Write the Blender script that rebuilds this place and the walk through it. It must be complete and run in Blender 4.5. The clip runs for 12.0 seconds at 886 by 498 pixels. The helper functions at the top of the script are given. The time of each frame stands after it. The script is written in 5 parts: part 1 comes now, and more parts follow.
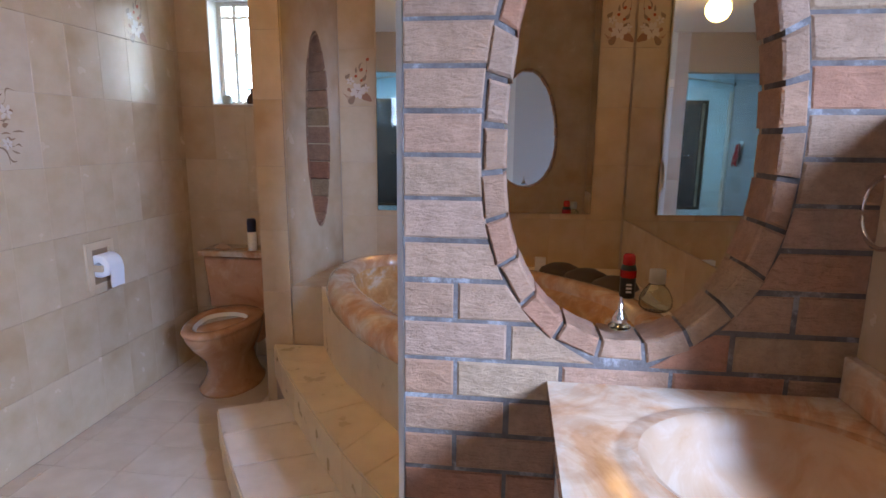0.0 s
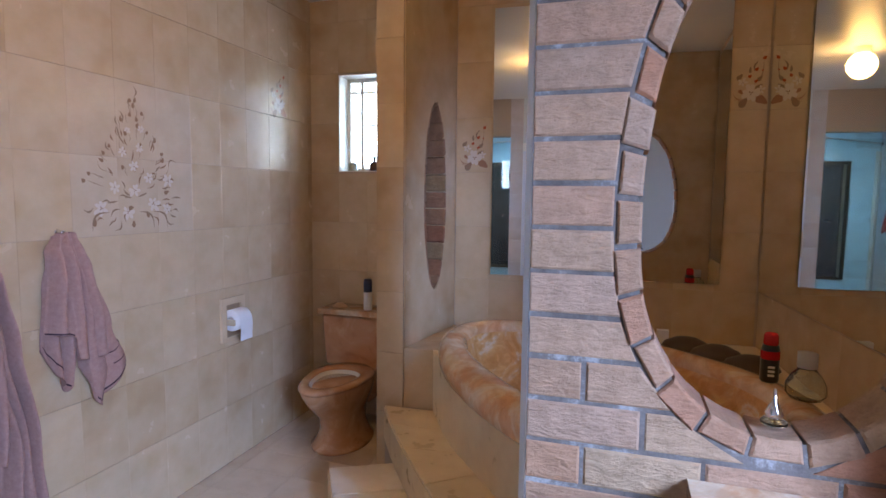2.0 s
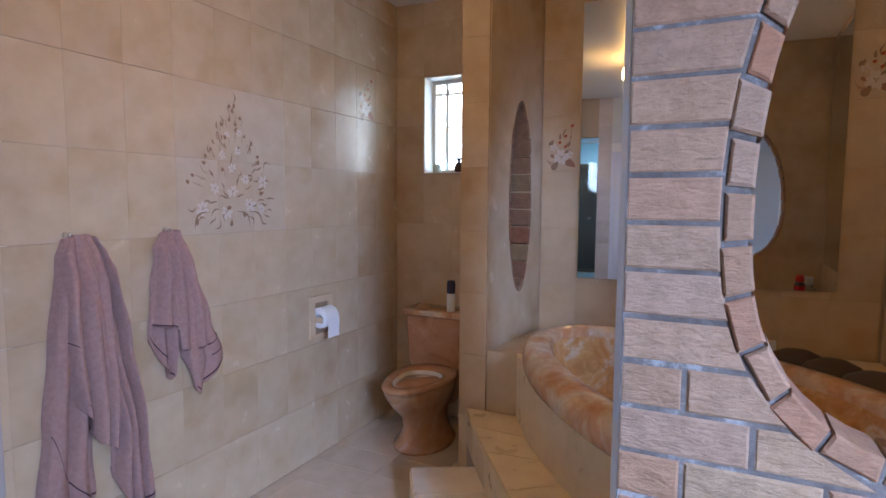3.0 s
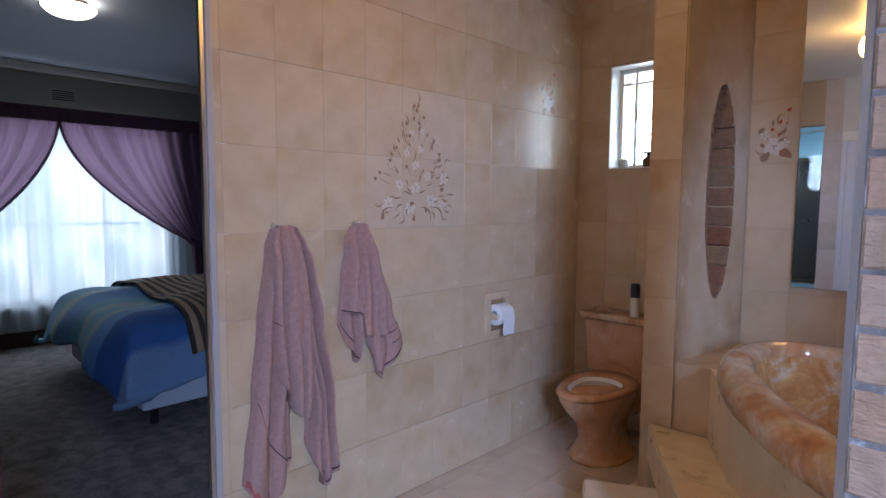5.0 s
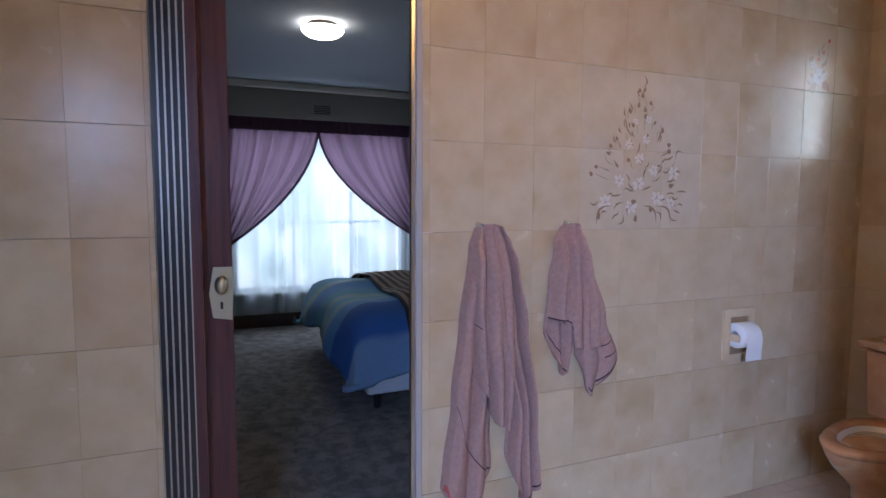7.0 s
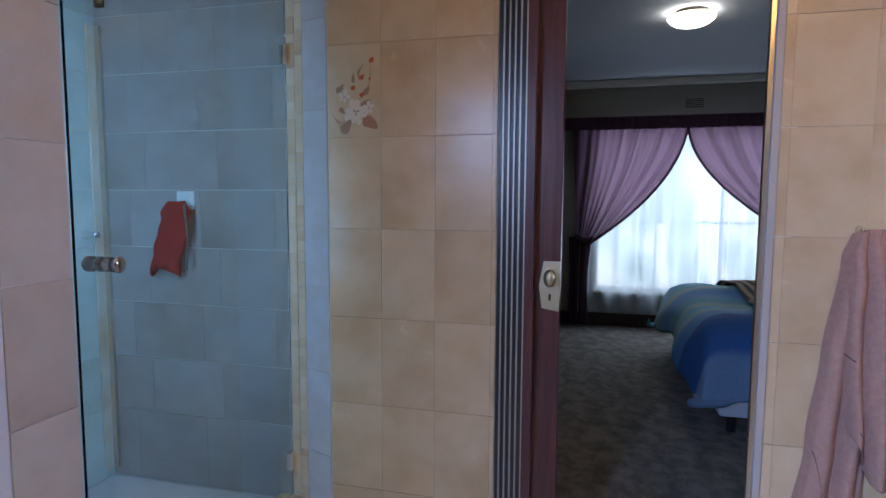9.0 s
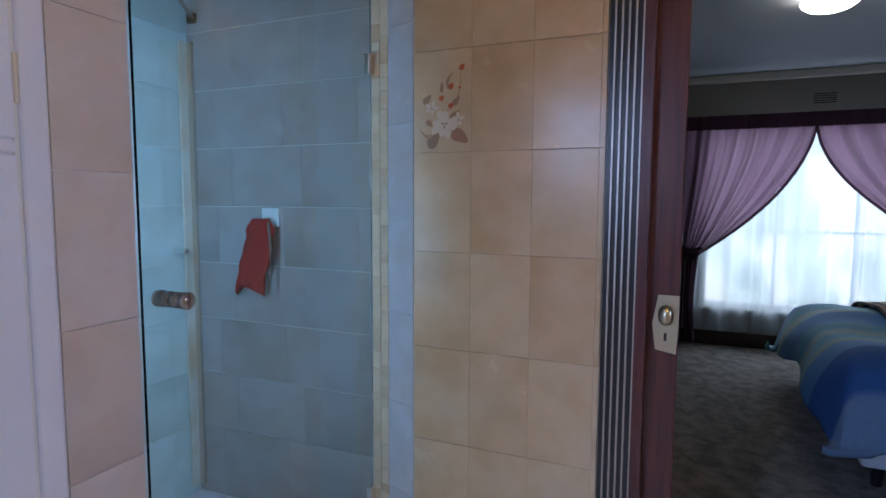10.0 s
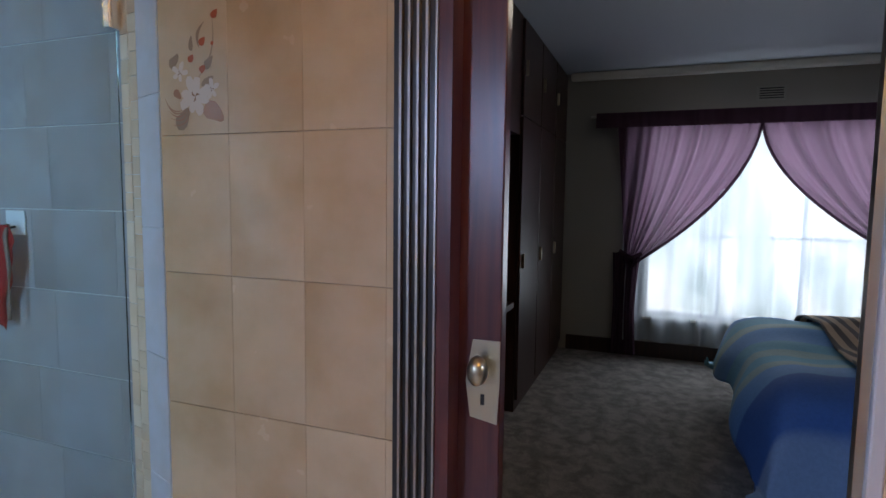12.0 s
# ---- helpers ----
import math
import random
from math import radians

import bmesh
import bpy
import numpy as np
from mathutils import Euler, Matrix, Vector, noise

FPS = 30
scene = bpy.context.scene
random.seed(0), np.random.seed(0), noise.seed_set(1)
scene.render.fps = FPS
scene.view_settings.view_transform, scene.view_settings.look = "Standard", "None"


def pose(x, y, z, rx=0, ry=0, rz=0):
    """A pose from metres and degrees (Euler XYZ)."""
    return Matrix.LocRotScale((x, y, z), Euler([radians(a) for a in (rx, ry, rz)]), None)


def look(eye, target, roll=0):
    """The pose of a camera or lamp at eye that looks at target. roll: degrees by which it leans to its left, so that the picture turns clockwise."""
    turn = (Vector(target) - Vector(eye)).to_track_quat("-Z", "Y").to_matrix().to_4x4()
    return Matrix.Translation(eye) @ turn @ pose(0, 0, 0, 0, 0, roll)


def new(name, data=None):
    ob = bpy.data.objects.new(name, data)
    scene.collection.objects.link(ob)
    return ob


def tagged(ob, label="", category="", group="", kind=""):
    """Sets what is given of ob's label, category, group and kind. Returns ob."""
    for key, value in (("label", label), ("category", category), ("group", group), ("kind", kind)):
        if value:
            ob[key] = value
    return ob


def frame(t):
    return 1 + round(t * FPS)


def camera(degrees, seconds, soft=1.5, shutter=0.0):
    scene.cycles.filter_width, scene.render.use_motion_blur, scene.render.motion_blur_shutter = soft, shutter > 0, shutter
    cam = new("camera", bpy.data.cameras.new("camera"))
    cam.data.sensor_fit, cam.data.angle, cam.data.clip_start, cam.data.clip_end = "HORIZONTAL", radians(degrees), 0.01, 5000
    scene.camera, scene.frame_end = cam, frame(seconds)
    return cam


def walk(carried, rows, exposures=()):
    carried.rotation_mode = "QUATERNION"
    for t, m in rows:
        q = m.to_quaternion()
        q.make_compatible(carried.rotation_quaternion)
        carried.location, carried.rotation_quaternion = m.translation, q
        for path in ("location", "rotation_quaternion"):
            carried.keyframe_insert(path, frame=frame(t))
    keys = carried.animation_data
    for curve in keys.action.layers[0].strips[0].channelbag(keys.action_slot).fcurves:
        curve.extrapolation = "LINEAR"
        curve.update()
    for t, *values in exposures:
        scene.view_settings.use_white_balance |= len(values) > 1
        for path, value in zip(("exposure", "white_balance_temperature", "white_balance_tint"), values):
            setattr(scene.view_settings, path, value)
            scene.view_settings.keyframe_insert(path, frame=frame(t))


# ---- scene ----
cam = camera(76.3, 12.0)
PATH = [
    (0, (-0.286, 0.097, 1.403), (-0.526, 2.044, 1.016), 0.5),
    (0.5, (-0.291, 0.111, 1.413), (-0.593, 2.064, 1.107), 0.5),
    (1, (-0.303, 0.116, 1.426), (-0.69, 2.062, 1.179), 0.4),
    (1.5, (-0.317, 0.115, 1.429), (-0.809, 2.043, 1.226), 0.6),
    (2, (-0.336, 0.116, 1.426), (-0.944, 2.012, 1.245), 0.6),
    (2.5, (-0.344, 0.135, 1.418), (-1.081, 1.986, 1.245), 0.5),
    (3, (-0.355, 0.148, 1.405), (-1.235, 1.936, 1.237), 0.4),
    (5, (-0.369, 0.216, 1.379), (-1.77, 1.634, 1.212), 0.4),
    (5.5, (-0.383, 0.229, 1.368), (-1.904, 1.516, 1.203), 0.5),
    (6, (-0.428, 0.262, 1.349), (-2.048, 1.425, 1.199), 0.7),
    (6.5, (-0.492, 0.317, 1.352), (-2.22, 1.312, 1.2), 0.7),
    (7, (-0.479, 0.372, 1.366), (-2.319, 1.138, 1.199), 0.3),
    (8.8, (-0.449, 0.51, 1.348), (-2.405, 0.13, 1.18), 0.2),
    (9, (-0.459, 0.515, 1.363), (-2.39, 0.026, 1.188), 0.3),
    (9.5, (-0.527, 0.467, 1.368), (-2.402, -0.211, 1.201), 0.2),
    (10, (-0.648, 0.445, 1.428), (-2.479, -0.342, 1.252), 0.3),
    (10.5, (-0.789, 0.483, 1.457), (-2.607, -0.333, 1.283), 0.4),
    (11, (-0.932, 0.557, 1.452), (-2.75, -0.259, 1.279), 0.3),
    (11.5, (-1.094, 0.618, 1.424), (-2.923, -0.173, 1.26), 0.3),
    (12, (-1.296, 0.717, 1.438), (-3.152, 0.010, 1.262), 0.7),
]
walk(cam, [(t, look(eye, target, roll)) for t, eye, target, roll in PATH], [(0, 0.14, 6250, 13), (3, 0.0, 6150, 13), (5, -0.10, 6100, 14), (7, -0.08, 6000, 13), (9.5, -0.04, 6200, 12), (10.5, 0.0, 6350, 14), (11, 0.03, 6650, 16), (12, 0.05, 6800, 15)])

# ---- world and light ----
world = bpy.data.worlds.new("sky")
world.use_nodes = True
scene.world = world
wn = world.node_tree.nodes
sky = wn.new("ShaderNodeTexSky")
sky.sky_type, sky.sun_disc, sky.sun_elevation, sky.sun_rotation = "NISHITA", False, radians(48), radians(150)
world.node_tree.links.new(sky.outputs[0], wn["Background"].inputs[0])
wn["Background"].inputs[1].default_value = 0.12


def lamp(name, m, size, power, color, shape="RECTANGLE"):
    d = bpy.data.lights.new(name, "AREA")
    d.shape, d.size, d.size_y, d.energy, d.color = shape, size[0], size[1], power, color
    ob = new(name, d)
    ob.matrix_world = m
    return ob


def sun():
    d = bpy.data.lights.new("sun", "SUN")
    d.energy, d.angle, d.color = 2.5, radians(0.6), (1, 0.95, 0.88)
    ob = new("sun", d)
    ob.matrix_world = look((6, -9, 12), (0, 0, 0))
    return ob


sun()
DAY = (0.41, 0.585, 1.0)
lamp("day_south", look((1.31, -0.60, 1.85), (-0.90, 1.70, 0.15)), (0.26, 0.80), 51, DAY).data.spread = radians(90)
lamp("day_shower", look((-1.36, -0.86, 1.45), (-2.1, -1.66, 1.2)), (0.24, 1.2), 9.5, (0.34, 0.66, 1.0))
lamp("day_toilet", look((-1.95, 3.50, 1.89), (-1.30, -0.56, 1.15)), (0.28, 0.56), 3.0, (0.46, 0.64, 1.0)).data.spread = radians(55)
lamp("day_bedroom", look((-7.02, 1.5, 1.28), (-4.4, 1.45, 1.02)), (1.8, 1.6), 44, (0.7, 0.84, 1.0))


# ---- materials ----
def mat(name, color=(0.8, 0.8, 0.8), rough=0.5, metal=0.0, **kw):
    m = bpy.data.materials.new(name)
    m.use_nodes = True
    b = m.node_tree.nodes["Principled BSDF"]
    b.inputs["Base Color"].default_value = (*color, 1)
    b.inputs["Roughness"].default_value = rough
    b.inputs["Metallic"].default_value = metal
    for k, v in kw.items():
        b.inputs[k.replace("_", " ")].default_value = v
    return m


def noise_tex(m, scale, detail=4, rough=0.55, distort=0.0, coord="Object", stretch=(1, 1, 1), jitter=True):
    n, l = m.node_tree.nodes, m.node_tree.links
    tc, mp, nz = n.new("ShaderNodeTexCoord"), n.new("ShaderNodeMapping"), n.new("ShaderNodeTexNoise")
    mp.inputs["Scale"].default_value = stretch
    l.new(tc.outputs[coord], mp.inputs[0])
    if jitter:
        info, mul = n.new("ShaderNodeObjectInfo"), n.new("ShaderNodeMath")
        mul.operation = "MULTIPLY"
        mul.inputs[1].default_value = 37.0
        l.new(info.outputs["Random"], mul.inputs[0])
        l.new(mul.outputs[0], mp.inputs["Location"])
    l.new(mp.outputs[0], nz.inputs["Vector"])
    nz.inputs["Scale"].default_value, nz.inputs["Detail"].default_value = scale, detail
    nz.inputs["Roughness"].default_value, nz.inputs["Distortion"].default_value = rough, distort
    return nz


def ramp(m, src, stops):
    r = m.node_tree.nodes.new("ShaderNodeValToRGB")
    r.color_ramp.interpolation = "EASE"
    e = r.color_ramp.elements
    e[0].position, e[0].color = stops[0][0], (*stops[0][1], 1)
    e[1].position, e[1].color = stops[-1][0], (*stops[-1][1], 1)
    for p, c in stops[1:-1]:
        e.new(p).color = (*c, 1)
    m.node_tree.links.new(src, r.inputs[0])
    return r


def mixc(m, a, b, fac, mode="MIX"):
    x = m.node_tree.nodes.new("ShaderNodeMix")
    x.data_type, x.blend_type = "RGBA", mode
    l = m.node_tree.links
    for sock, v in ((x.inputs[0], fac), (x.inputs[6], a), (x.inputs[7], b)):
        if hasattr(v, "links"):
            l.new(v, sock)
        else:
            sock.default_value = v if isinstance(v, float) else (*v, 1)
    return x.outputs[2]


def bump(m, src, strength, dist=0.004):
    n, l = m.node_tree.nodes, m.node_tree.links
    b = n.new("ShaderNodeBump")
    b.inputs["Strength"].default_value, b.inputs["Distance"].default_value = strength, dist
    l.new(src, b.inputs["Height"])
    l.new(b.outputs[0], n["Principled BSDF"].inputs["Normal"])


def to(m, src, name="Base Color"):
    m.node_tree.links.new(src, m.node_tree.nodes["Principled BSDF"].inputs[name])


def tile_mat(name, a, b, c, rough=0.2):
    m = mat(name, a, rough)
    big = noise_tex(m, 2.6, 3, 0.5)
    mid = tuple((p + q) / 2 for p, q in zip(b, c))
    soft_ = lambda k: tuple(q + (p - q) * 0.9 for p, q in zip(k, mid))
    col = ramp(m, big.outputs[0], [(0.2, soft_(a)), (0.5, soft_(b)), (0.8, soft_(c))])
    cloud = noise_tex(m, 9, 4, 0.55)
    tone = ramp(m, cloud.outputs[0], [(0.25, (0.93, 0.90, 0.86)), (0.72, (1.04, 1.04, 1.05))])
    out = mixc(m, col.outputs[0], tone.outputs[0], 1.0, "MULTIPLY")
    info = m.node_tree.nodes.new("ShaderNodeObjectInfo")
    each = ramp(m, info.outputs["Random"], [(0.0, (0.93, 0.90, 0.865)), (0.5, (0.99, 0.98, 0.965)), (1.0, (1.03, 1.03, 1.03))])
    to(m, mixc(m, out, each.outputs[0], 1.0, "MULTIPLY"))
    wav = noise_tex(m, 6, 2, 0.45)
    bump(m, wav.outputs[0], 0.05, 0.006)
    rr = ramp(m, cloud.outputs[0], [(0.1, (rough * 0.9,) * 3), (0.9, (rough * 1.25,) * 3)])
    to(m, rr.outputs[0], "Roughness")
    return m


M_TILE = tile_mat("beige_glazed_tile", (0.55, 0.42, 0.265), (0.59, 0.475, 0.33), (0.48, 0.35, 0.205), 0.23)
M_TILE_PALE = tile_mat("pale_panel_tile", (0.56, 0.455, 0.33), (0.59, 0.495, 0.375), (0.53, 0.42, 0.295), 0.22)
M_STEP = tile_mat("warm_step_tile", (0.74, 0.60, 0.38), (0.78, 0.65, 0.44), (0.68, 0.52, 0.31), 0.28)
# Shower's south wall: cyan daylight is put into the tile colour.
M_TILE_SH = tile_mat("shower_tile_cyan_lit", (0.42, 0.56, 0.60), (0.46, 0.61, 0.66), (0.37, 0.49, 0.53), 0.3)
M_TILE_RET = tile_mat("blue_grey_tile", (0.50, 0.53, 0.60), (0.54, 0.57, 0.64), (0.46, 0.48, 0.54), 0.3)
# Same shower tile on the west wall, its shade put into the colour.
M_TILE_SHW = tile_mat("shower_tile_shaded", (0.27, 0.275, 0.30), (0.32, 0.33, 0.36), (0.23, 0.235, 0.245), 0.35)
M_TILE_PIER = tile_mat("stone_tile", (0.50, 0.46, 0.455), (0.55, 0.51, 0.51), (0.43, 0.39, 0.38), 0.35)
# Step tile for the lower tread, daylight painted in as a paler colour.
M_TREAD_LIT = tile_mat("daylit_tread_tile", (0.72, 0.64, 0.54), (0.76, 0.69, 0.60), (0.66, 0.57, 0.46), 0.28)
M_FLOOR_TILE = tile_mat("floor_tile", (0.60, 0.49, 0.37), (0.64, 0.54, 0.43), (0.54, 0.43, 0.31), 0.3)
M_GROUT_PALE = mat("pale_grout", (0.62, 0.66, 0.68), 0.8)
M_GROUT = mat("grout", (0.46, 0.37, 0.28), 0.9)
M_PLASTER = mat("painted_plaster", (0.74, 0.71, 0.64), 0.8)
M_WHITE = mat("white_paint", (0.80, 0.79, 0.76), 0.35)
M_CHROME = mat("chrome", (0.85, 0.85, 0.86), 0.08, 1.0)
# Chrome in a darker tone, for the shower knobs.
M_CHROME_DARK = mat("dark_chrome", (0.42, 0.40, 0.40), 0.12, 1.0)
M_MIRROR = mat("mirror_silver", (0.86, 0.87, 0.84), 0.015, 1.0)
M_PORCELAIN = mat("white_porcelain", (0.82, 0.82, 0.80), 0.08)
M_BLACK = mat("black_plastic", (0.015, 0.015, 0.017), 0.3)
M_STEEL = mat("aluminium", (0.62, 0.60, 0.56), 0.32, 1.0)
M_FLUTE = mat("bronze_flute", (0.40, 0.36, 0.32), 0.38, 1.0)
M_BRASS = mat("aged_brass", (0.52, 0.46, 0.34), 0.3, 1.0)


def marble(name, base, mid, vein, scale=3.0):
    m = mat(name, base, 0.12, Coat_Weight=0.5)
    w = noise_tex(m, scale, 6, 0.62, 2.2, jitter=False)
    col = ramp(m, w.outputs[0], [(0.30, vein), (0.42, mid), (0.52, base), (0.60, (0.68, 0.58, 0.45)), (0.72, mid)])
    f = noise_tex(m, scale * 4, 5, 0.6, 1.5, jitter=False)
    tone = ramp(m, f.outputs[0], [(0.35, (0.82, 0.74, 0.66)), (0.65, (1.05, 1.04, 1.02))])
    to(m, mixc(m, col.outputs[0], tone.outputs[0], 0.8, "MULTIPLY"))
    return m


M_MARBLE = marble("orange_cultured_marble", (0.66, 0.49, 0.34), (0.60, 0.35, 0.19), (0.50, 0.25, 0.105), 2.4)
M_TUB = marble("tub_acrylic", (0.64, 0.40, 0.18), (0.58, 0.32, 0.12), (0.44, 0.22, 0.08), 3.5)
M_WC = mat("brown_ceramic", (0.50, 0.25, 0.13), 0.12, Coat_Weight=0.6)
to(M_WC, ramp(M_WC, noise_tex(M_WC, 5, 5, 0.6, 1.2, jitter=False).outputs[0], [(0.3, (0.42, 0.19, 0.085)), (0.5, (0.53, 0.275, 0.14)), (0.7, (0.63, 0.39, 0.24))]).outputs[0])
M_BASIN = mat("moulded_basin", (0.50, 0.36, 0.25), 0.38, Specular_IOR_Level=0.2)
to(M_BASIN, ramp(M_BASIN, noise_tex(M_BASIN, 6, 5, 0.6, 1.5, jitter=False).outputs[0], [(0.3, (0.42, 0.24, 0.12)), (0.5, (0.46, 0.30, 0.18)), (0.7, (0.50, 0.36, 0.25))]).outputs[0])


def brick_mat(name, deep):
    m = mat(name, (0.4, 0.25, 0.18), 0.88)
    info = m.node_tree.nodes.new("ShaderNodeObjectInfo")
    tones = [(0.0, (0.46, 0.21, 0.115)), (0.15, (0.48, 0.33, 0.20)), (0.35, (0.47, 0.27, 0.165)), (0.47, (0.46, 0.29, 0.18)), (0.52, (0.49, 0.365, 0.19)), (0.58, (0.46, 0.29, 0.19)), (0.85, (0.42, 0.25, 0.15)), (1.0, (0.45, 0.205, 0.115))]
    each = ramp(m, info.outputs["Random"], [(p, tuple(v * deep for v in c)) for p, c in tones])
    g = noise_tex(m, 24, 6, 0.7, 0.2)
    tone = ramp(m, g.outputs[0], [(0.25, (0.80, 0.76, 0.72)), (0.75, (1.12, 1.11, 1.10))])
    c1 = mixc(m, each.outputs[0], tone.outputs[0], 1.0, "MULTIPLY")
    r = noise_tex(m, 130, 5, 0.7, 0.3, stretch=(0.7, 1, 1.25))
    big = noise_tex(m, 48, 3, 0.5, 0.6, stretch=(0.5, 1, 1.5))
    pits = ramp(m, r.outputs[0], [(0.30, (0.66, 0.61, 0.57)), (0.48, (1.0, 1.0, 1.0))])
    to(m, mixc(m, c1, pits.outputs[0], 0.45, "MULTIPLY"))
    bump(m, mixc(m, r.outputs[0], big.outputs[0], 0.62), 1.0, 0.014)
    return m


M_BRICK = brick_mat("rusticated_brick", 1.0)
# The same brick with every tone scaled to 0.62.
M_BRICK_DARK = brick_mat("rusticated_brick_dark", 0.62)
M_MORTAR = mat("mortar", (0.15, 0.125, 0.11), 0.95)
to(M_MORTAR, ramp(M_MORTAR, noise_tex(M_MORTAR, 14, 5, 0.7, jitter=False).outputs[0], [(0.35, (0.11, 0.085, 0.07)), (0.53, (0.17, 0.14, 0.12)), (0.68, (0.38, 0.35, 0.32))]).outputs[0])
bump(M_MORTAR, noise_tex(M_MORTAR, 90, 4, 0.6).outputs[0], 0.8, 0.004)


def wood(name, dark, light, rough=0.3):
    m = mat(name, dark, rough)
    g = noise_tex(m, 7, 5, 0.6, 0.6, stretch=(6, 6, 0.4))
    to(m, ramp(m, g.outputs[0], [(0.3, dark), (0.7, light)]).outputs[0])
    return m


M_DOOR = wood("dark_mahogany", (0.055, 0.015, 0.020), (0.105, 0.030, 0.028), 0.3)
M_WARDROBE = wood("wardrobe_wood", (0.022, 0.008, 0.006), (0.045, 0.016, 0.010), 0.35)
M_GLASS = mat("clear_glass", (0.90, 0.97, 0.95), 0.0, Transmission_Weight=1.0, IOR=1.45)
M_GLASS_DARK = mat("smoked_glass", (0.035, 0.032, 0.03), 0.03)
M_BRONZE = mat("bronze_anodised", (0.10, 0.075, 0.05), 0.3, 0.9)
M_TOWEL = mat("dusty_pink_towel", (0.36, 0.225, 0.195), 0.95)
M_STRIPE = mat("towel_band", (0.06, 0.03, 0.04), 0.9)
M_RED = mat("red_cloth", (0.27, 0.010, 0.012), 0.9)
to(M_TOWEL, ramp(M_TOWEL, noise_tex(M_TOWEL, 60, 5, 0.7, jitter=False).outputs[0], [(0.3, (0.37, 0.215, 0.185)), (0.75, (0.44, 0.27, 0.235))]).outputs[0])
for mm in (M_TOWEL, M_RED):
    bump(mm, noise_tex(mm, 190, 4, 0.7, jitter=False).outputs[0], 0.8, 0.004)


def emit(name, color, strength):
    m = bpy.data.materials.new(name)
    m.use_nodes = True
    b = m.node_tree.nodes["Principled BSDF"]
    b.inputs["Base Color"].default_value = (0.8, 0.8, 0.8, 1)
    b.inputs["Emission Color"].default_value = (*color, 1)
    b.inputs["Emission Strength"].default_value = strength
    return m


M_GLOBE = emit("opal_globe_lit", (1.0, 0.545, 0.155), 42)
M_DISH = emit("bedroom_lamp_lit", (1.0, 0.95, 0.82), 11)


# ---- mesh helpers ----
def box_bm(x0, x1, y0, y1, z0, z1, bm=None):
    bm = bm or bmesh.new()
    v = [bm.verts.new((x, y, z)) for x in (x0, x1) for y in (y0, y1) for z in (z0, z1)]
    for f in ((0, 1, 3, 2), (4, 6, 7, 5), (0, 4, 5, 1), (2, 3, 7, 6), (0, 2, 6, 4), (1, 5, 7, 3)):
        bm.faces.new([v[i] for i in f])
    return bm


def soft(bm, r=0.004, seg=2):
    bmesh.ops.bevel(bm, geom=bm.edges[:], offset=r, segments=seg, affect="EDGES", profile=0.5)
    return bm


def mesh_of(name, bm, material, smooth=False):
    bmesh.ops.recalc_face_normals(bm, faces=bm.faces[:])
    me = bpy.data.meshes.new(name)
    bm.to_mesh(me)
    bm.free()
    if material:
        me.materials.append(material)
    if smooth:
        for p in me.polygons:
            p.use_smooth = True
    return me


def part(name, bm, material, parent=None, label="", smooth=False):
    ob = new(name, mesh_of(name, bm, material, smooth))
    if parent:
        ob.parent = parent
    return tagged(ob, label)


def thing(name, at=(0, 0, 0), label="", category="", group="", kind="", rz=0):
    ob = new(name)
    ob.matrix_world = pose(*at, 0, 0, rz)
    return tagged(ob, label, category, group, kind)


def structure(name, bm, material, label="", smooth=False):
    return tagged(part(name, bm, material, None, label, smooth), kind="structure")


def grid_bm(nu, nv, fn, bm=None, close_u=False):
    bm = bm or bmesh.new()
    vs = [[bm.verts.new(fn(i / nu, j / nv)) for j in range(nv + 1)] for i in range(nu if close_u else nu + 1)]
    for i in range(nu):
        a, b = vs[i], vs[(i + 1) % len(vs)]
        for j in range(nv):
            bm.faces.new((a[j], b[j], b[j + 1], a[j + 1]))
    return bm


def lathe(profile, n=32, sx=1.0, sy=1.0, bm=None):
    bm = bm or bmesh.new()
    rings = []
    for r, z in profile:
        if r < 1e-5:
            rings.append([bm.verts.new((0, 0, z))])
        else:
            rings.append([bm.verts.new((r * sx * math.cos(2 * math.pi * k / n), r * sy * math.sin(2 * math.pi * k / n), z)) for k in range(n)])
    for a, b in zip(rings, rings[1:]):
        for k in range(n):
            k2 = (k + 1) % n
            if len(a) == 1 and len(b) == 1:
                continue
            if len(a) == 1:
                bm.faces.new((a[0], b[k2], b[k]))
            elif len(b) == 1:
                bm.faces.new((a[k], a[k2], b[0]))
            else:
                bm.faces.new((a[k], a[k2], b[k2], b[k]))
    return bm


def loft(rings, cap=True, bm=None):
    """Rings of equal count, each a list of points, joined one to the next."""
    bm = bm or bmesh.new()
    vs = [[bm.verts.new(p) for p in ring] for ring in rings]
    for a, b in zip(vs, vs[1:]):
        for k in range(len(a)):
            k2 = (k + 1) % len(a)
            bm.faces.new((a[k], a[k2], b[k2], b[k]))
    if cap:
        bm.faces.new(vs[0][::-1])
        bm.faces.new(vs[-1])
    return bm


def tube(points, r, n=10, bm=None):
    pts = [Vector(p) for p in points]
    rings = []
    for i, p in enumerate(pts):
        d = (pts[min(i + 1, len(pts) - 1)] - pts[max(i - 1, 0)]).normalized()
        side = d.cross(Vector((0, 0, 1)))
        side = side.normalized() if side.length > 0.05 else Vector((1, 0, 0))
        up = side.cross(d).normalized()
        rings.append([p + r * (math.cos(2 * math.pi * k / n) * side + math.sin(2 * math.pi * k / n) * up) for k in range(n)])
    return loft(rings, True, bm)


def extrude_poly(pts, z0, z1, bm=None):
    return loft([[(x, y, z0) for x, y in pts], [(x, y, z1) for x, y in pts]], True, bm)


# ---- tiles ----
TILE_MESH = {}


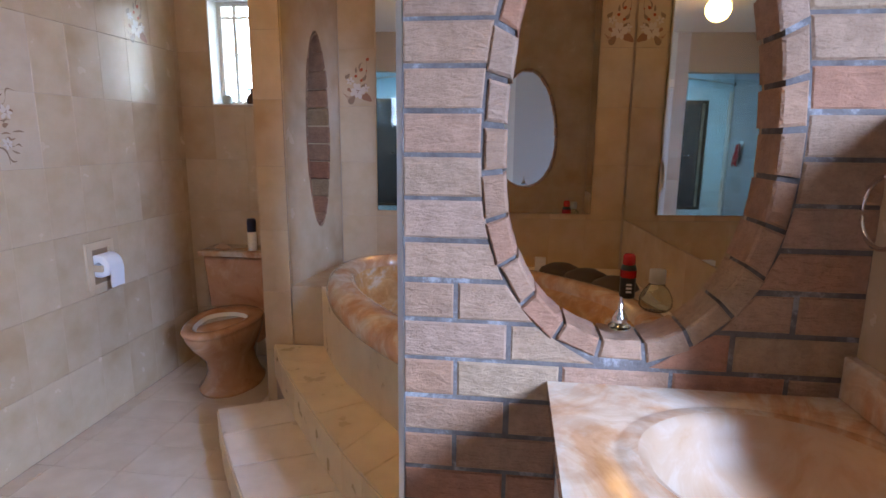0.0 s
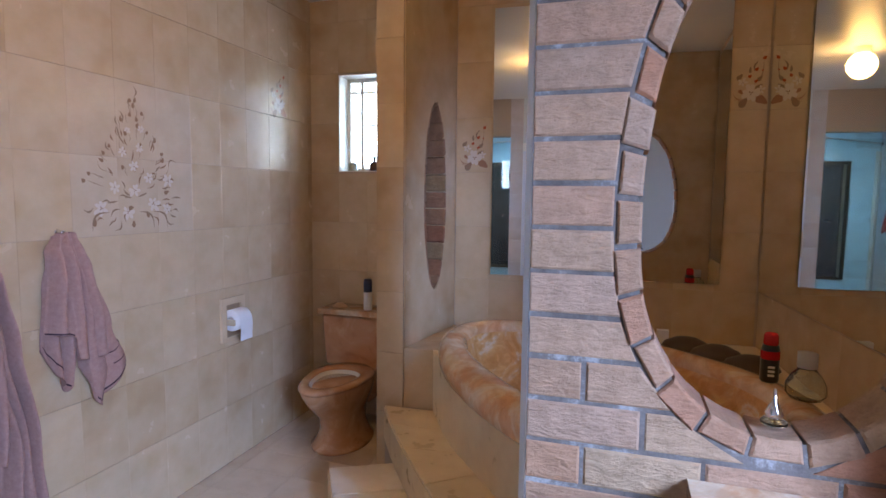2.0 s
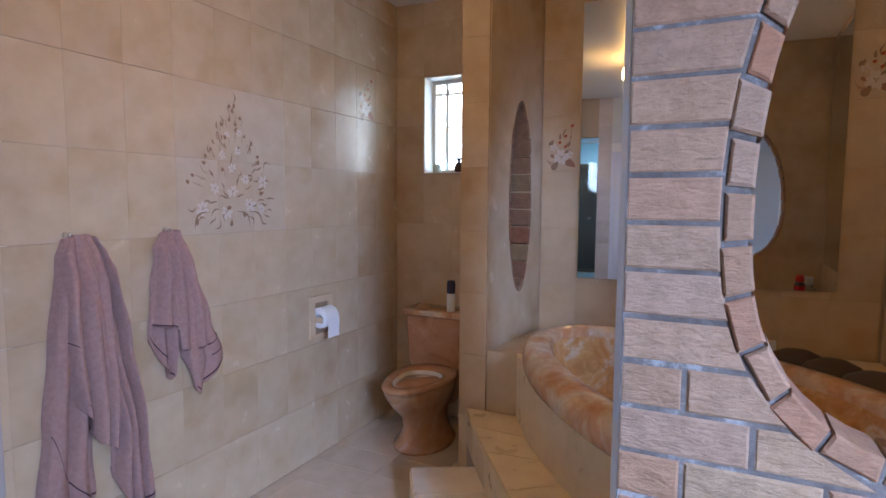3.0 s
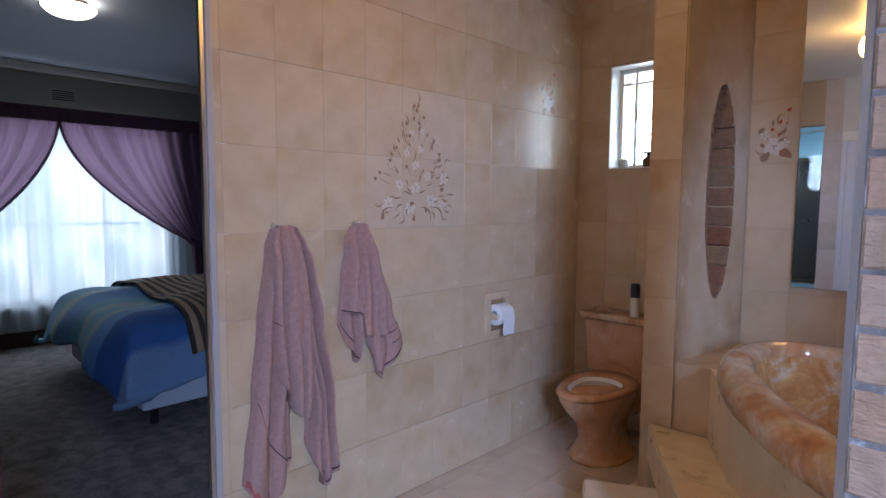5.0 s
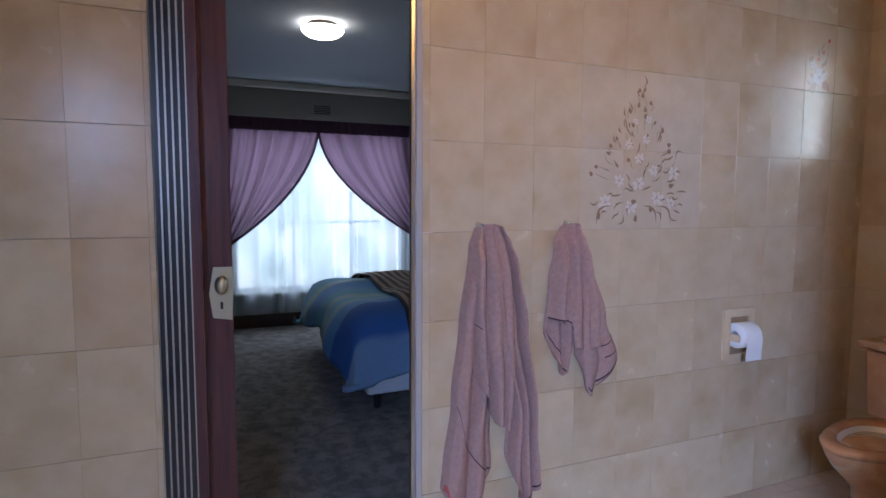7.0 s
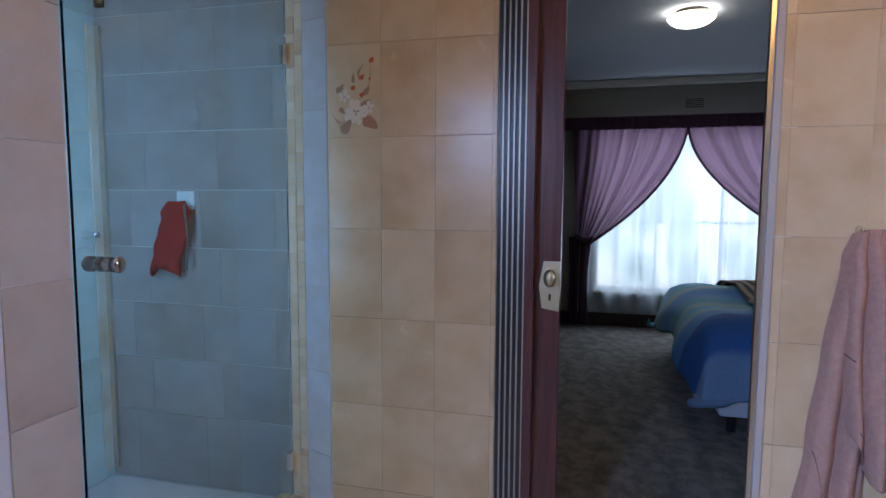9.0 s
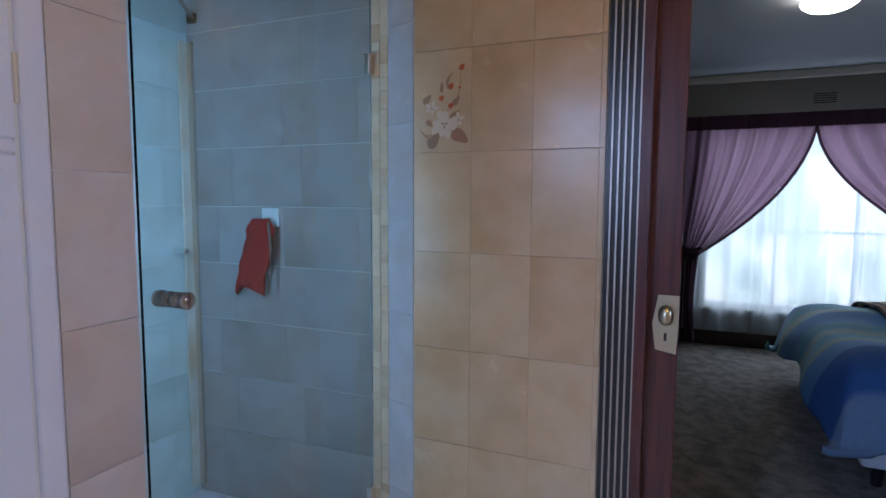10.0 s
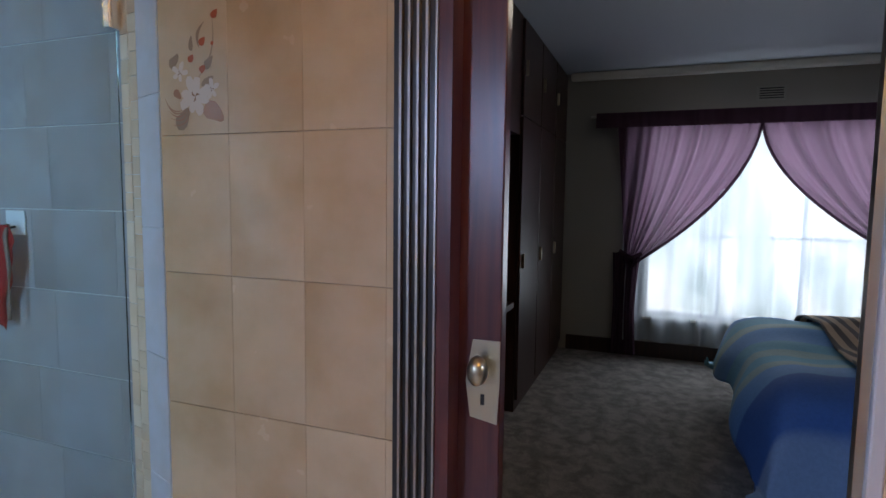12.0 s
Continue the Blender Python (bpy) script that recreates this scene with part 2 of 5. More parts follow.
def tile_mesh(w, h, material, proud=0.004):
    key = (round(w, 3), round(h, 3), material.name)
    if key not in TILE_MESH:
        b = 0.0007
        bm = bmesh.new()
        rings = [[(sx * (w / 2 - o), sy * (h / 2 - o), z) for sx, sy in ((-1, -1), (1, -1), (1, 1), (-1, 1))] for o, z in ((0, 0), (0, proud - b), (b, proud))]
        loft(rings, False, bm)
        bm.faces.new([bm.verts[:][i] for i in (8, 9, 10, 11)])
        TILE_MESH[key] = mesh_of("tile", bm, material)
    return TILE_MESH[key]


def frame_matrix(origin, u, v):
    u, v = Vector(u).normalized(), Vector(v).normalized()
    n = u.cross(v)
    m = Matrix((u, v, n)).transposed().to_4x4()
    m.translation = origin
    return m


def tiling(parent, origin, u, v, us, vs, material, holes=(), name="tile", gap=0.0017, proud=0.004, joint_u=0.12):
    """Tiles between the joints us and vs of a wall whose inner face passes through origin; u x v points into the room."""
    m = frame_matrix(origin, u, v)
    hu = sorted({round(h[k], 4) for h in holes for k in (0, 1)})
    hv = sorted({round(h[k], 4) for h in holes for k in (2, 3)})
    for a, b in zip(us, us[1:]):
        for c, d in zip(vs, vs[1:]):
            touch = [h for h in holes if a < h[1] - 1e-4 and b > h[0] + 1e-4 and c < h[3] - 1e-4 and d > h[2] + 1e-4]
            cu, cv = [a, b], [c, d]
            if touch:
                cu = sorted({a, b, *[x for x in hu if a < x < b]})
                cv = sorted({c, d, *[x for x in hv if c < x < d]})
            for p, q in zip(cu, cu[1:]):
                for r, s in zip(cv, cv[1:]):
                    mu, mv = (p + q) / 2, (r + s) / 2
                    if any(h[0] < mu < h[1] and h[2] < mv < h[3] for h in touch):
                        continue
                    w, h_ = q - p - gap * joint_u, s - r - gap
                    if w < 0.012 or h_ < 0.012:
                        continue
                    ob = new(name, tile_mesh(w, h_, material, proud))
                    ob.parent = parent
                    ob.matrix_world = m @ Matrix.Translation((mu, mv, 0))


def steps_to(a, b, size, start=None):
    out = [a]
    x = start if start is not None else a
    while x <= a + 1e-4:
        x += size
    while x < b - 1e-4:
        out.append(x)
        x += size
    return out + [b]


TH = 0.315
TOP = 2.66
ROWS_Z = steps_to(0, TOP, TH)

# ---- structure ----
floor = structure("floor", box_bm(-2.46, 1.75, -1.60, 3.62, -0.12, -0.004), M_GROUT)
ceiling = structure("ceiling", box_bm(-2.46, 1.75, -1.60, 3.62, TOP, TOP + 0.12), M_WHITE, "white painted bathroom ceiling")


def rect_wall(name, axis, face, back, a, b, z0, z1, holes, material=M_GROUT, label=""):
    """A wall with rectangular openings; axis: the one it is square to."""
    bm = bmesh.new()
    ca = sorted({a, b, *[h[0] for h in holes], *[h[1] for h in holes]})
    cz = sorted({z0, z1, *[h[2] for h in holes], *[h[3] for h in holes]})
    for p, q in zip(ca, ca[1:]):
        for r, s in zip(cz, cz[1:]):
            if any(h[0] < (p + q) / 2 < h[1] and h[2] < (r + s) / 2 < h[3] for h in holes):
                continue
            lo, hi = min(face, back), max(face, back)
            box_bm(*((lo, hi, p, q) if axis == "x" else (p, q, lo, hi)), r, s, bm)
    bmesh.ops.remove_doubles(bm, verts=bm.verts[:], dist=1e-5)
    seen = collections_count(bm)
    bmesh.ops.delete(bm, geom=seen, context="FACES_ONLY")
    return structure(name, bm, material, label)


def collections_count(bm):
    """Faces that lie doubled between two neighbouring blocks."""
    by = {}
    for f in bm.faces:
        by.setdefault(tuple(sorted(v.index for v in f.verts)), []).append(f)
    return [f for fs in by.values() if len(fs) > 1 for f in fs]


DOOR = (0.345, 1.10, 0.0, 2.10)
XL = -2.304
wall_west = rect_wall("wall_west", "x", XL, -2.46, -0.37, 3.40, 0, TOP, [DOOR], M_GROUT, "tiled bathroom wall with the bedroom doorway")
WIN = (-2.10, -1.79, 1.585, 2.195)
wall_north = rect_wall("wall_north", "y", 3.404, 3.62, -2.46, 0.55, 0, TOP, [WIN], M_GROUT, "tiled wall with a small window")
SLANT = radians(4.7)
wall_east_nook = structure("wall_east_nook", extrude_poly([(0.349, 3.404), (0.349 + 2.0015 * math.tan(SLANT), 1.4025), (0.66, 1.4025), (0.66, 3.404)], 0, TOP), M_GROUT)
NOOK = (-1.30, 3.350, 0.0324)
nook_u = Vector((1, NOOK[2], 0)).normalized()
wall_nook_back = structure("wall_nook_back", extrude_poly([(-1.298, 3.350), (0.3485, 3.4030), (-1.298, 3.4032)], 0.0, TOP), M_GROUT)
wall_vanity = structure("wall_vanity", box_bm(0.434, 0.55, 0.72, 1.41, 0, 1.46), M_TILE, "low glazed tan tile wall beside the vanity")
wall_east = structure("wall_east", box_bm(1.60, 1.75, -1.60, 1.41, 0, TOP), M_PLASTER)
wall_closet = structure("wall_closet", box_bm(0.551, 1.60, 1.30, 1.41, 0, TOP), M_PLASTER)
wall_above_vanity = structure("wall_above_vanity", box_bm(0.4345, 0.5505, 1.30, 1.41, 1.461, TOP), M_PLASTER)
WDAY = (1.00, 1.58, 1.35, 2.30)
WDOOR = (-1.225, -0.48, 0.0, 2.06)
wall_south = rect_wall("wall_south", "y", -0.564, -0.70, -1.438, 1.60, 0, TOP, [WDAY, WDOOR], M_GROUT_PALE, "wall with a white door")
wall_shower_head = structure("wall_shower_head", box_bm(-2.40, -1.438, -0.70, -0.564, 2.20, TOP), M_GROUT)
wall_shower_west = structure("wall_shower_west", box_bm(-2.56, -2.394, -1.60, -0.56, 0, TOP), M_GROUT_PALE)
wall_shower_south = rect_wall("wall_shower_south", "y", -1.444, -1.60, -2.394, -1.19, 0, TOP, [], M_GROUT_PALE)
wall_shower_east = rect_wall("wall_shower_east", "x", -1.34, -1.275, -1.444, -0.70, 0, TOP, [(-1.02, -0.72, 0.85, 2.05)], M_GROUT)
wall_return = structure("wall_return", extrude_poly([(-2.304, -0.37), (-2.349, -0.489), (-2.364, -0.56), (-2.56, -0.56), (-2.56, -0.37)], 0, TOP), M_GROUT_PALE)


# ---- walls of tiles: origin, directions, joints ----
def west_tiles():
    right = steps_to(1.045, 3.404, 0.207, 1.079 - 0.207)
    left = [-0.368, -0.172, 0.021, 0.214, 0.232]
    # the wall's u runs north to south so that u x v points east
    o = (XL, 0, 0)
    tiling(wall_west, o, (0, 1, 0), (0, 0, 1), right, ROWS_Z, M_TILE, [(1.70, 2.321, 1.26, 1.89)])
    tiling(wall_west, o, (0, 1, 0), (0, 0, 1), [1.70, 1.907, 2.114, 2.321], [1.26, 1.575, 1.89], M_TILE_PALE)
    tiling(wall_west, o, (0, 1, 0), (0, 0, 1), left[:4] + [0.230], ROWS_Z, M_TILE)
    tiling(wall_west, o, (0, 1, 0), (0, 0, 1), [0.232, 0.55, 0.80, 1.045], [2.16, 2.205, 2.52, TOP], M_TILE)


def north_tiles():
    o = (0, 3.404, 0)
    tiling(wall_north, o, (1, 0, 0), (0, 0, 1), steps_to(-2.30, -1.36, 0.2), ROWS_Z, M_TILE, [(-2.10, -1.79, 1.585, 2.195)])
    tiling(wall_nook_back, (-1.298, 3.350, 0), nook_u, (0, 0, 1), steps_to(0.006, 1.640, 0.2035), [0.66, 0.945] + ROWS_Z[4:], M_TILE)


def nook_tiles():
    tiling(wall_east_nook, (0.349, 3.404, 0), (math.tan(SLANT), -1, 0), (0, 0, 1), steps_to(0.010, 1.975, 0.315), [0.66, 0.95], M_TILE)


def shower_tiles():
    zs = [0.172] + [0.2425 + 0.2305 * k for k in range(1, 11)] + [TOP]
    for k, (lo, hi) in enumerate(zip(zs, zs[1:])):
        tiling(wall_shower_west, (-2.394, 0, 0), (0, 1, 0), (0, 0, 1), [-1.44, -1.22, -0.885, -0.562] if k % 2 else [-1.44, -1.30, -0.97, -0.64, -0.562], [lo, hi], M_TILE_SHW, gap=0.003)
    tiling(wall_shower_south, (0, -1.444, 0), (-1, 0, 0), (0, 0, 1), [1.345, 1.50, 1.80, 2.11, 2.39], zs, M_TILE_SH, [(1.35, 2.075, 0.44, 1.93)], gap=0.003)
    d = Vector((-0.045, -0.119, 0))
    tiling(wall_return, (-2.304, -0.37, 0), -d, (0, 0, 1), [-d.length + 0.002, -0.002], [v + 0.1 for v in ROWS_Z[:-2]] + [TOP], M_TILE_RET)


def pier_tiles():
    o = (0, -0.564, 0)
    tiling(wall_south, o, (-1, 0, 0), (0, 0, 1), [1.282, 1.436], [0.05, 0.335, 0.62, 0.905, 1.19, 1.475, 1.76, 2.045, 2.33, TOP], M_TILE_PIER)


def mosaic_strip():
    m = tile_mat("travertine_mosaic", (0.55, 0.44, 0.30), (0.66, 0.58, 0.45), (0.45, 0.30, 0.17), 0.5)
    d = Vector((-0.015, -0.071, 0))
    rng = random.Random(5)
    for u0, u1 in ((0.0, 0.034), (0.036, 0.0715)):
        zs, z = [0.02], 0.02
        while z < TOP - 0.06:
            z += rng.choice((0.03, 0.045, 0.06, 0.09))
            zs.append(round(min(z, TOP), 3))
        tiling(wall_return, (-2.349, -0.489, 0), -d, (0, 0, 1), [-u1, -u0], zs, m, name="mosaic_piece", gap=0.002)


def floor_tiles():
    xs = steps_to(-2.30, 0.43, 0.315, -2.22)
    ys = steps_to(-0.56, 3.40, 0.215, -0.50)
    tiling(floor, (0, 0, -0.004), (1, 0, 0), (0, 1, 0), xs, ys, M_FLOOR_TILE, [(-0.52, 0.44, 1.0, 3.42), (-1.39, 0.44, 2.5, 3.42), (-1.54, 0.44, 2.76, 3.42)], gap=0.003, joint_u=1.0)


# ---- the brick wall with its oval opening ----
OX, OZ, OA, OB = -0.037, 1.390, 0.266, 0.417
RA, RB = 0.315, 0.466
TALL = 1.45


def oval(t, a, b, tall=1.0):
    """A point of an oval whose lower end is blunter and whose upper half is tall times as high."""
    s = math.sin(t)
    return a * math.cos(t), b * tall * s if s > 0 else -b * abs(s) ** (0.80 if tall != 1.0 else 1)


def oval_slab(u0, u1, z0, z1, d0, d1, cu, cz, a, b, to3, n=96, tall=1.0):
    """A slab with an oval hole, from depth d0 to d1; to3 turns (u, depth, z) into a place."""
    bm = bmesh.new()
    ang = [2 * math.pi * k / n for k in range(n)]
    inner, outer = [], []
    for t in ang:
        px, pz = oval(t, a, b, tall)
        inner.append((cu + px, cz + pz))
        far = min([(u1 - cu) / px if px > 1e-9 else (u0 - cu) / px if px < -1e-9 else 1e9, (z1 - cz) / pz if pz > 1e-9 else (z0 - cz) / pz if pz < -1e-9 else 1e9])
        outer.append((cu + far * px, cz + far * pz))
    for cn in ((u0, z0), (u1, z0), (u1, z1), (u0, z1)):
        outer[min(range(n), key=lambda q: math.dist(outer[q], cn))] = cn
    fi, fo, bi, bo = ([bm.verts.new(to3(u, d, z)) for u, z in ring] for ring, d in ((inner, d0), (outer, d0), (inner, d1), (outer, d1)))
    k = len(ang)
    for i in range(k):
        j = (i + 1) % k
        bm.faces.new((fi[i], fi[j], fo[j], fo[i]))
        bm.faces.new((bi[i], bo[i], bo[j], bi[j]))
        bm.faces.new((fi[i], bi[i], bi[j], fi[j]))
        bm.faces.new((fo[i], fo[j], bo[j], bo[i]))
    return bm


def brick_bm(x00, x10, x01, x11, z0, z1, y0, y1, b=0.005):
    """A brick whose ends may slant: bottom from x00 to x10, top from x01 to x11; its front at y0."""
    bm = bmesh.new()
    rings = []
    for o, y in ((0, y1), (0, y0 + b), (b, y0)):
        rings.append([(x00 + o, y, z0 + o), (x10 - o, y, z0 + o), (x11 - o, y, z1 - o), (x01 + o, y, z1 - o)])
    return loft(rings, True, bm)


brick_wall = structure("wall_brick", oval_slab(-0.522, 0.434, 0.0, TOP, 1.3035, 1.402, OX, OZ, OA + 0.008, OB + 0.008, lambda u, d, z: (u, d, z), tall=TALL), M_MORTAR, "clinker brick screen wall with an oval opening")


def edge_at(z, sign):
    h = z - OZ
    q = 1 - (h / ((RB + 0.004) * TALL)) ** 2 if h > 0 else 1 - (-h / (RB + 0.004)) ** 2.4
    return OX + sign * (RA + 0.004) * math.sqrt(q) if q > 0 else None


def brick_rows():
    rng = random.Random(11)
    H, P, J = 0.0916, 0.236, 0.0085
    top0 = 1.5455
    k0 = -16
    for k in range(k0, 13):
        z1 = top0 + H * k
        z0 = z1 - H + J
        if z0 < 0.003:
            z0 = 0.003
        if z1 > TOP:
            z1 = TOP - 0.002
        if z1 - z0 < 0.03:
            continue
        xs = [-0.522]
        x = -0.522 + (0.118 if k % 2 else P)
        while x < 0.40:
            if z0 < 1.06:
                xs.append(x)
            x += P
        xs.append(0.436)
        for a, b in zip(xs, xs[1:]):
            a, b = a + (J / 2 if a > -0.52 else 0), b - (J / 2 if b < 0.43 else 0)
            y0 = 1.299 + rng.uniform(-0.0015, 0.002)
            l0, l1, r0, r1 = edge_at(z0, -1), edge_at(z1, -1), edge_at(z0, 1), edge_at(z1, 1)
            made = []
            if l0 is None and l1 is None:
                made.append((a, b, a, b))
            else:
                l0, l1 = (l1 + 0.13 if l0 is None else l0), (l0 + 0.05 if l1 is None else l1)
                r0, r1 = (r1 - 0.13 if r0 is None else r0), (r0 - 0.05 if r1 is None else r1)
                made.append((a, min(b, l0), a, min(b, l1)))
                made.append((max(a, r0), b, max(a, r1), b))
            for x00, x10, x01, x11 in made:
                if max(x10 - x00, x11 - x01) < 0.03:
                    continue
                x10, x11 = max(x10, x00 + 0.014), max(x11, x01 + 0.014)
                part("brick", brick_bm(x00, x10, x01, x11, z0, z1, y0, 1.30 + 0.03), M_BRICK, brick_wall)


def ring_bricks(parent, cu, cz, a0, b0, a1, b1, d0, d1, to3, n, seed, tall=1.0, material=M_BRICK):
    rng = random.Random(seed)
    marks = []
    N = 720
    pts = [oval(2 * math.pi * i / N, (a0 + a1) / 2, (b0 + b1) / 2, tall) for i in range(N + 1)]
    acc = [0.0]
    for p, q in zip(pts, pts[1:]):
        acc.append(acc[-1] + math.dist(p, q))
    for i in range(n):
        s = acc[-1] * (i + 0.3) / n
        marks.append(2 * math.pi * next(k for k, v in enumerate(acc) if v >= s) / N)
    for i in range(n):
        t0, t1 = marks[i], marks[(i + 1) % n] + (2 * math.pi if i == n - 1 else 0)
        am, bm_ = (a0 + a1) / 2, (b0 + b1) / 2
        t0 += 0.0045 / math.hypot(am * math.sin(t0), bm_ * math.cos(t0))
        t1 -= 0.0045 / math.hypot(am * math.sin(t1), bm_ * math.cos(t1))
        o0, o1 = rng.uniform(-0.003, 0.003), rng.uniform(-0.006, 0.004)
        dd = rng.uniform(-0.002, 0.003)
        rings = []
        for off, d in ((0.005, d0 - dd), (0, d0 + 0.005 - dd), (0, d1 - 0.005), (0.005, d1)):
            e = off / math.hypot(am * math.sin((t0 + t1) / 2), bm_ * math.cos((t0 + t1) / 2))
            ring = []
            for t, (ea, eb) in ((t0 + e, (a0 + o0 + off, b0 + o0 + off)), ((t0 + t1) / 2, (a0 + o0 + off, b0 + o0 + off)), (t1 - e, (a0 + o0 + off, b0 + o0 + off)), (t1 - e, (a1 + o1 - off, b1 + o1 - off)), (t0 + e, (a1 + o1 - off, b1 + o1 - off))):
                q = oval(t, ea, eb, tall)
                ring.append(to3(cu + q[0], d, cz + q[1]))
            rings.append(ring)
        part("ring_brick", loft(rings), material, parent)


structure("wall_brick_back", oval_slab(-0.522, 0.512, 0.0, TOP, 1.4135, 1.424, OX, OZ, OA + 0.012, OB + 0.012, lambda u, d, z: (u, d, z), tall=TALL), M_TILE, "tiled bath side of the brick screen wall")
structure("trim_brick_end", box_bm(-0.534, -0.5225, 1.290, 1.414, 0.0, TOP), M_STEEL, "thin pale metal strip on the wall's end")

# ---- partition between toilet and bath, with a second oval ----
PA, PB = Vector((-1.387, 2.762)), Vector((-1.292, 3.402))
PD = (PB - PA).normalized()
PN = Vector((-PD.y, PD.x))


def part3(u, d, z):
    p = PA + PD * u + PN * d
    return (p.x, p.y, z)


PL = (PB - PA).length
partition = structure("wall_partition", oval_slab(0.0, PL, 0.0, TOP, 0.0, 0.145, 0.335, 1.43, 0.132, 0.515, part3), M_TILE, "glazed tile partition with an oval opening")
pillar_front = structure("pillar", box_bm(-1.532, -1.391, 2.748, 2.7615, 0, TOP), M_GROUT, "narrow tiled end of the partition")
bath_block = structure("bath_block", box_bm(-1.386, -1.15, 2.764, 3.40, 0, 0.652), M_GROUT)


def pillar_tiles():
    tiling(pillar_front, (0, 2.748, 0), (1, 0, 0), (0, 0, 1), [-1.535, -1.389], ROWS_Z, M_TILE)
    tiling(bath_block, (0, 2.764, 0), (1, 0, 0), (0, 0, 1), [-1.386, -1.20], [0.345, 0.655], M_TILE)
    tiling(bath_block, (0, 0, 0.652), (1, 0, 0), (0, 1, 0), [-1.384, -1.20], [2.764, 2.96, 3.16, 3.36], M_TILE)


# ---- bath and steps ----
def curve_pts(ctrl, n=24):
    """A smooth line through the control points."""
    out = []
    c = [Vector(p) for p in ctrl]
    c = [2 * c[0] - c[1], *c, 2 * c[-1] - c[-2]]
    for i in range(1, len(c) - 2):
        for k in range(n // (len(c) - 3)):
            t = k / (n // (len(c) - 3))
            out.append(0.5 * (2 * c[i] + (c[i + 1] - c[i - 1]) * t + (2 * c[i - 1] - 5 * c[i] + 4 * c[i + 1] - c[i + 2]) * t * t + (3 * c[i] - c[i - 1] - 3 * c[i + 1] + c[i + 2]) * t ** 3))
    return [tuple(v) for v in out] + [tuple(c[-2])]


RISER = curve_pts([(-1.23, 2.76), (-1.046, 2.43), (-0.86, 2.19), (-0.69, 1.98), (-0.46, 1.72), (-0.2, 1.50), (0.05, 1.427)], 24)
STEP2 = curve_pts([(-1.488, 2.745), (-1.335, 2.495), (-1.135, 2.205), (-0.886, 1.87), (-0.744, 1.695), (-0.62, 1.555), (-0.515, 1.42)], 24)
STEP1 = curve_pts([(-1.597, 2.350), (-1.402, 2.053), (-1.180, 1.750), (-0.98, 1.50), (-0.80, 1.30), (-0.66, 1.13)], 24)


def surround_bm():
    """The bath's tiled casing, open where the bath sits."""
    out = [*RISER, (0.508, 1.427), (0.3475, 3.398), (-1.15, 3.352), (-1.15, 2.764)]
    bm = bmesh.new()
    lo, hi = ([bm.verts.new((x, y, z)) for x, y in out] for z in (0, 0.66))
    for k in range(len(out)):
        j = (k + 1) % len(out)
        bm.faces.new((lo[k], lo[j], hi[j], hi[k]))
    c, s_ = math.cos(radians(-46)), math.sin(radians(-46))
    hole = []
    for k in range(60):
        t = 2 * math.pi * k / 60
        x, y = (0.52 if math.cos(t) > 0 else 1.00) * math.cos(t), 0.435 * math.sin(t)
        hole.append(bm.verts.new((-0.294 + c * x - s_ * y, 2.263 + s_ * x + c * y, 0.66)))
    edges = [bm.edges.get((hi[k], hi[(k + 1) % len(hi)])) for k in range(len(hi))]
    edges += [bm.edges.new((hole[k], hole[(k + 1) % 60])) for k in range(60)]
    bmesh.ops.triangle_fill(bm, edges=edges, use_beauty=True)
    return bm


surround = structure("bath_surround", surround_bm(), M_STEP, "tiled bath surround")
step_two = structure("step_upper", extrude_poly([*STEP2, (-0.45, 1.42), *RISER[::-1][6:], (-1.386, 2.764)], 0, 0.338), M_GROUT, "curved tiled upper step")
step_one = structure("step_lower", extrude_poly([*STEP1, (-0.53, 1.13), (-0.53, 1.40), *STEP2[4:][::-1]], 0, 0.166), M_GROUT, "curved tiled lower step")


def step_tiles(parent, inner, outer, z, n, tread):
    """Wedge tiles on a curved step between two lines."""
    def at(line, t):
        f = t * (len(line) - 1)
        i = min(int(f), len(line) - 2)
        return Vector(line[i]).lerp(Vector(line[i + 1]), f - i)
    for k in range(n):
        a, b = k / n, (k + 1) / n
        g = 0.0015
        fa, fb = a + g / 1.2, b - g / 1.2
        m = (fa + fb) / 2
        pts = [at(outer, fa), at(outer, m), at(outer, fb), at(inner, fb), at(inner, m), at(inner, fa)]
        c = sum(pts, Vector((0, 0))) / 6
        rings = [[(p.x, p.y, z) for p in pts], [(p.x, p.y, z + 0.006) for p in pts], [(*(p + (c - p).normalized() * 0.003), z + 0.008) for p in pts]]
        part("tile", loft(rings), tread, parent)
        riser = [at(outer, fa), at(outer, fb)]
        d = (riser[1] - riser[0])
        nrm = Vector((d.y, -d.x)).normalized()
        nrm = nrm if nrm.dot(at(outer, m) - at(inner, m)) > 0 else -nrm
        quad = [riser[0], riser[1], riser[1] + nrm * 0.006, riser[0] + nrm * 0.006]
        z0 = 0.002 if z < 0.2 else 0.176
        part("tile", extrude_poly([(p.x, p.y) for p in quad], z0, z - 0.002), M_STEP, parent)


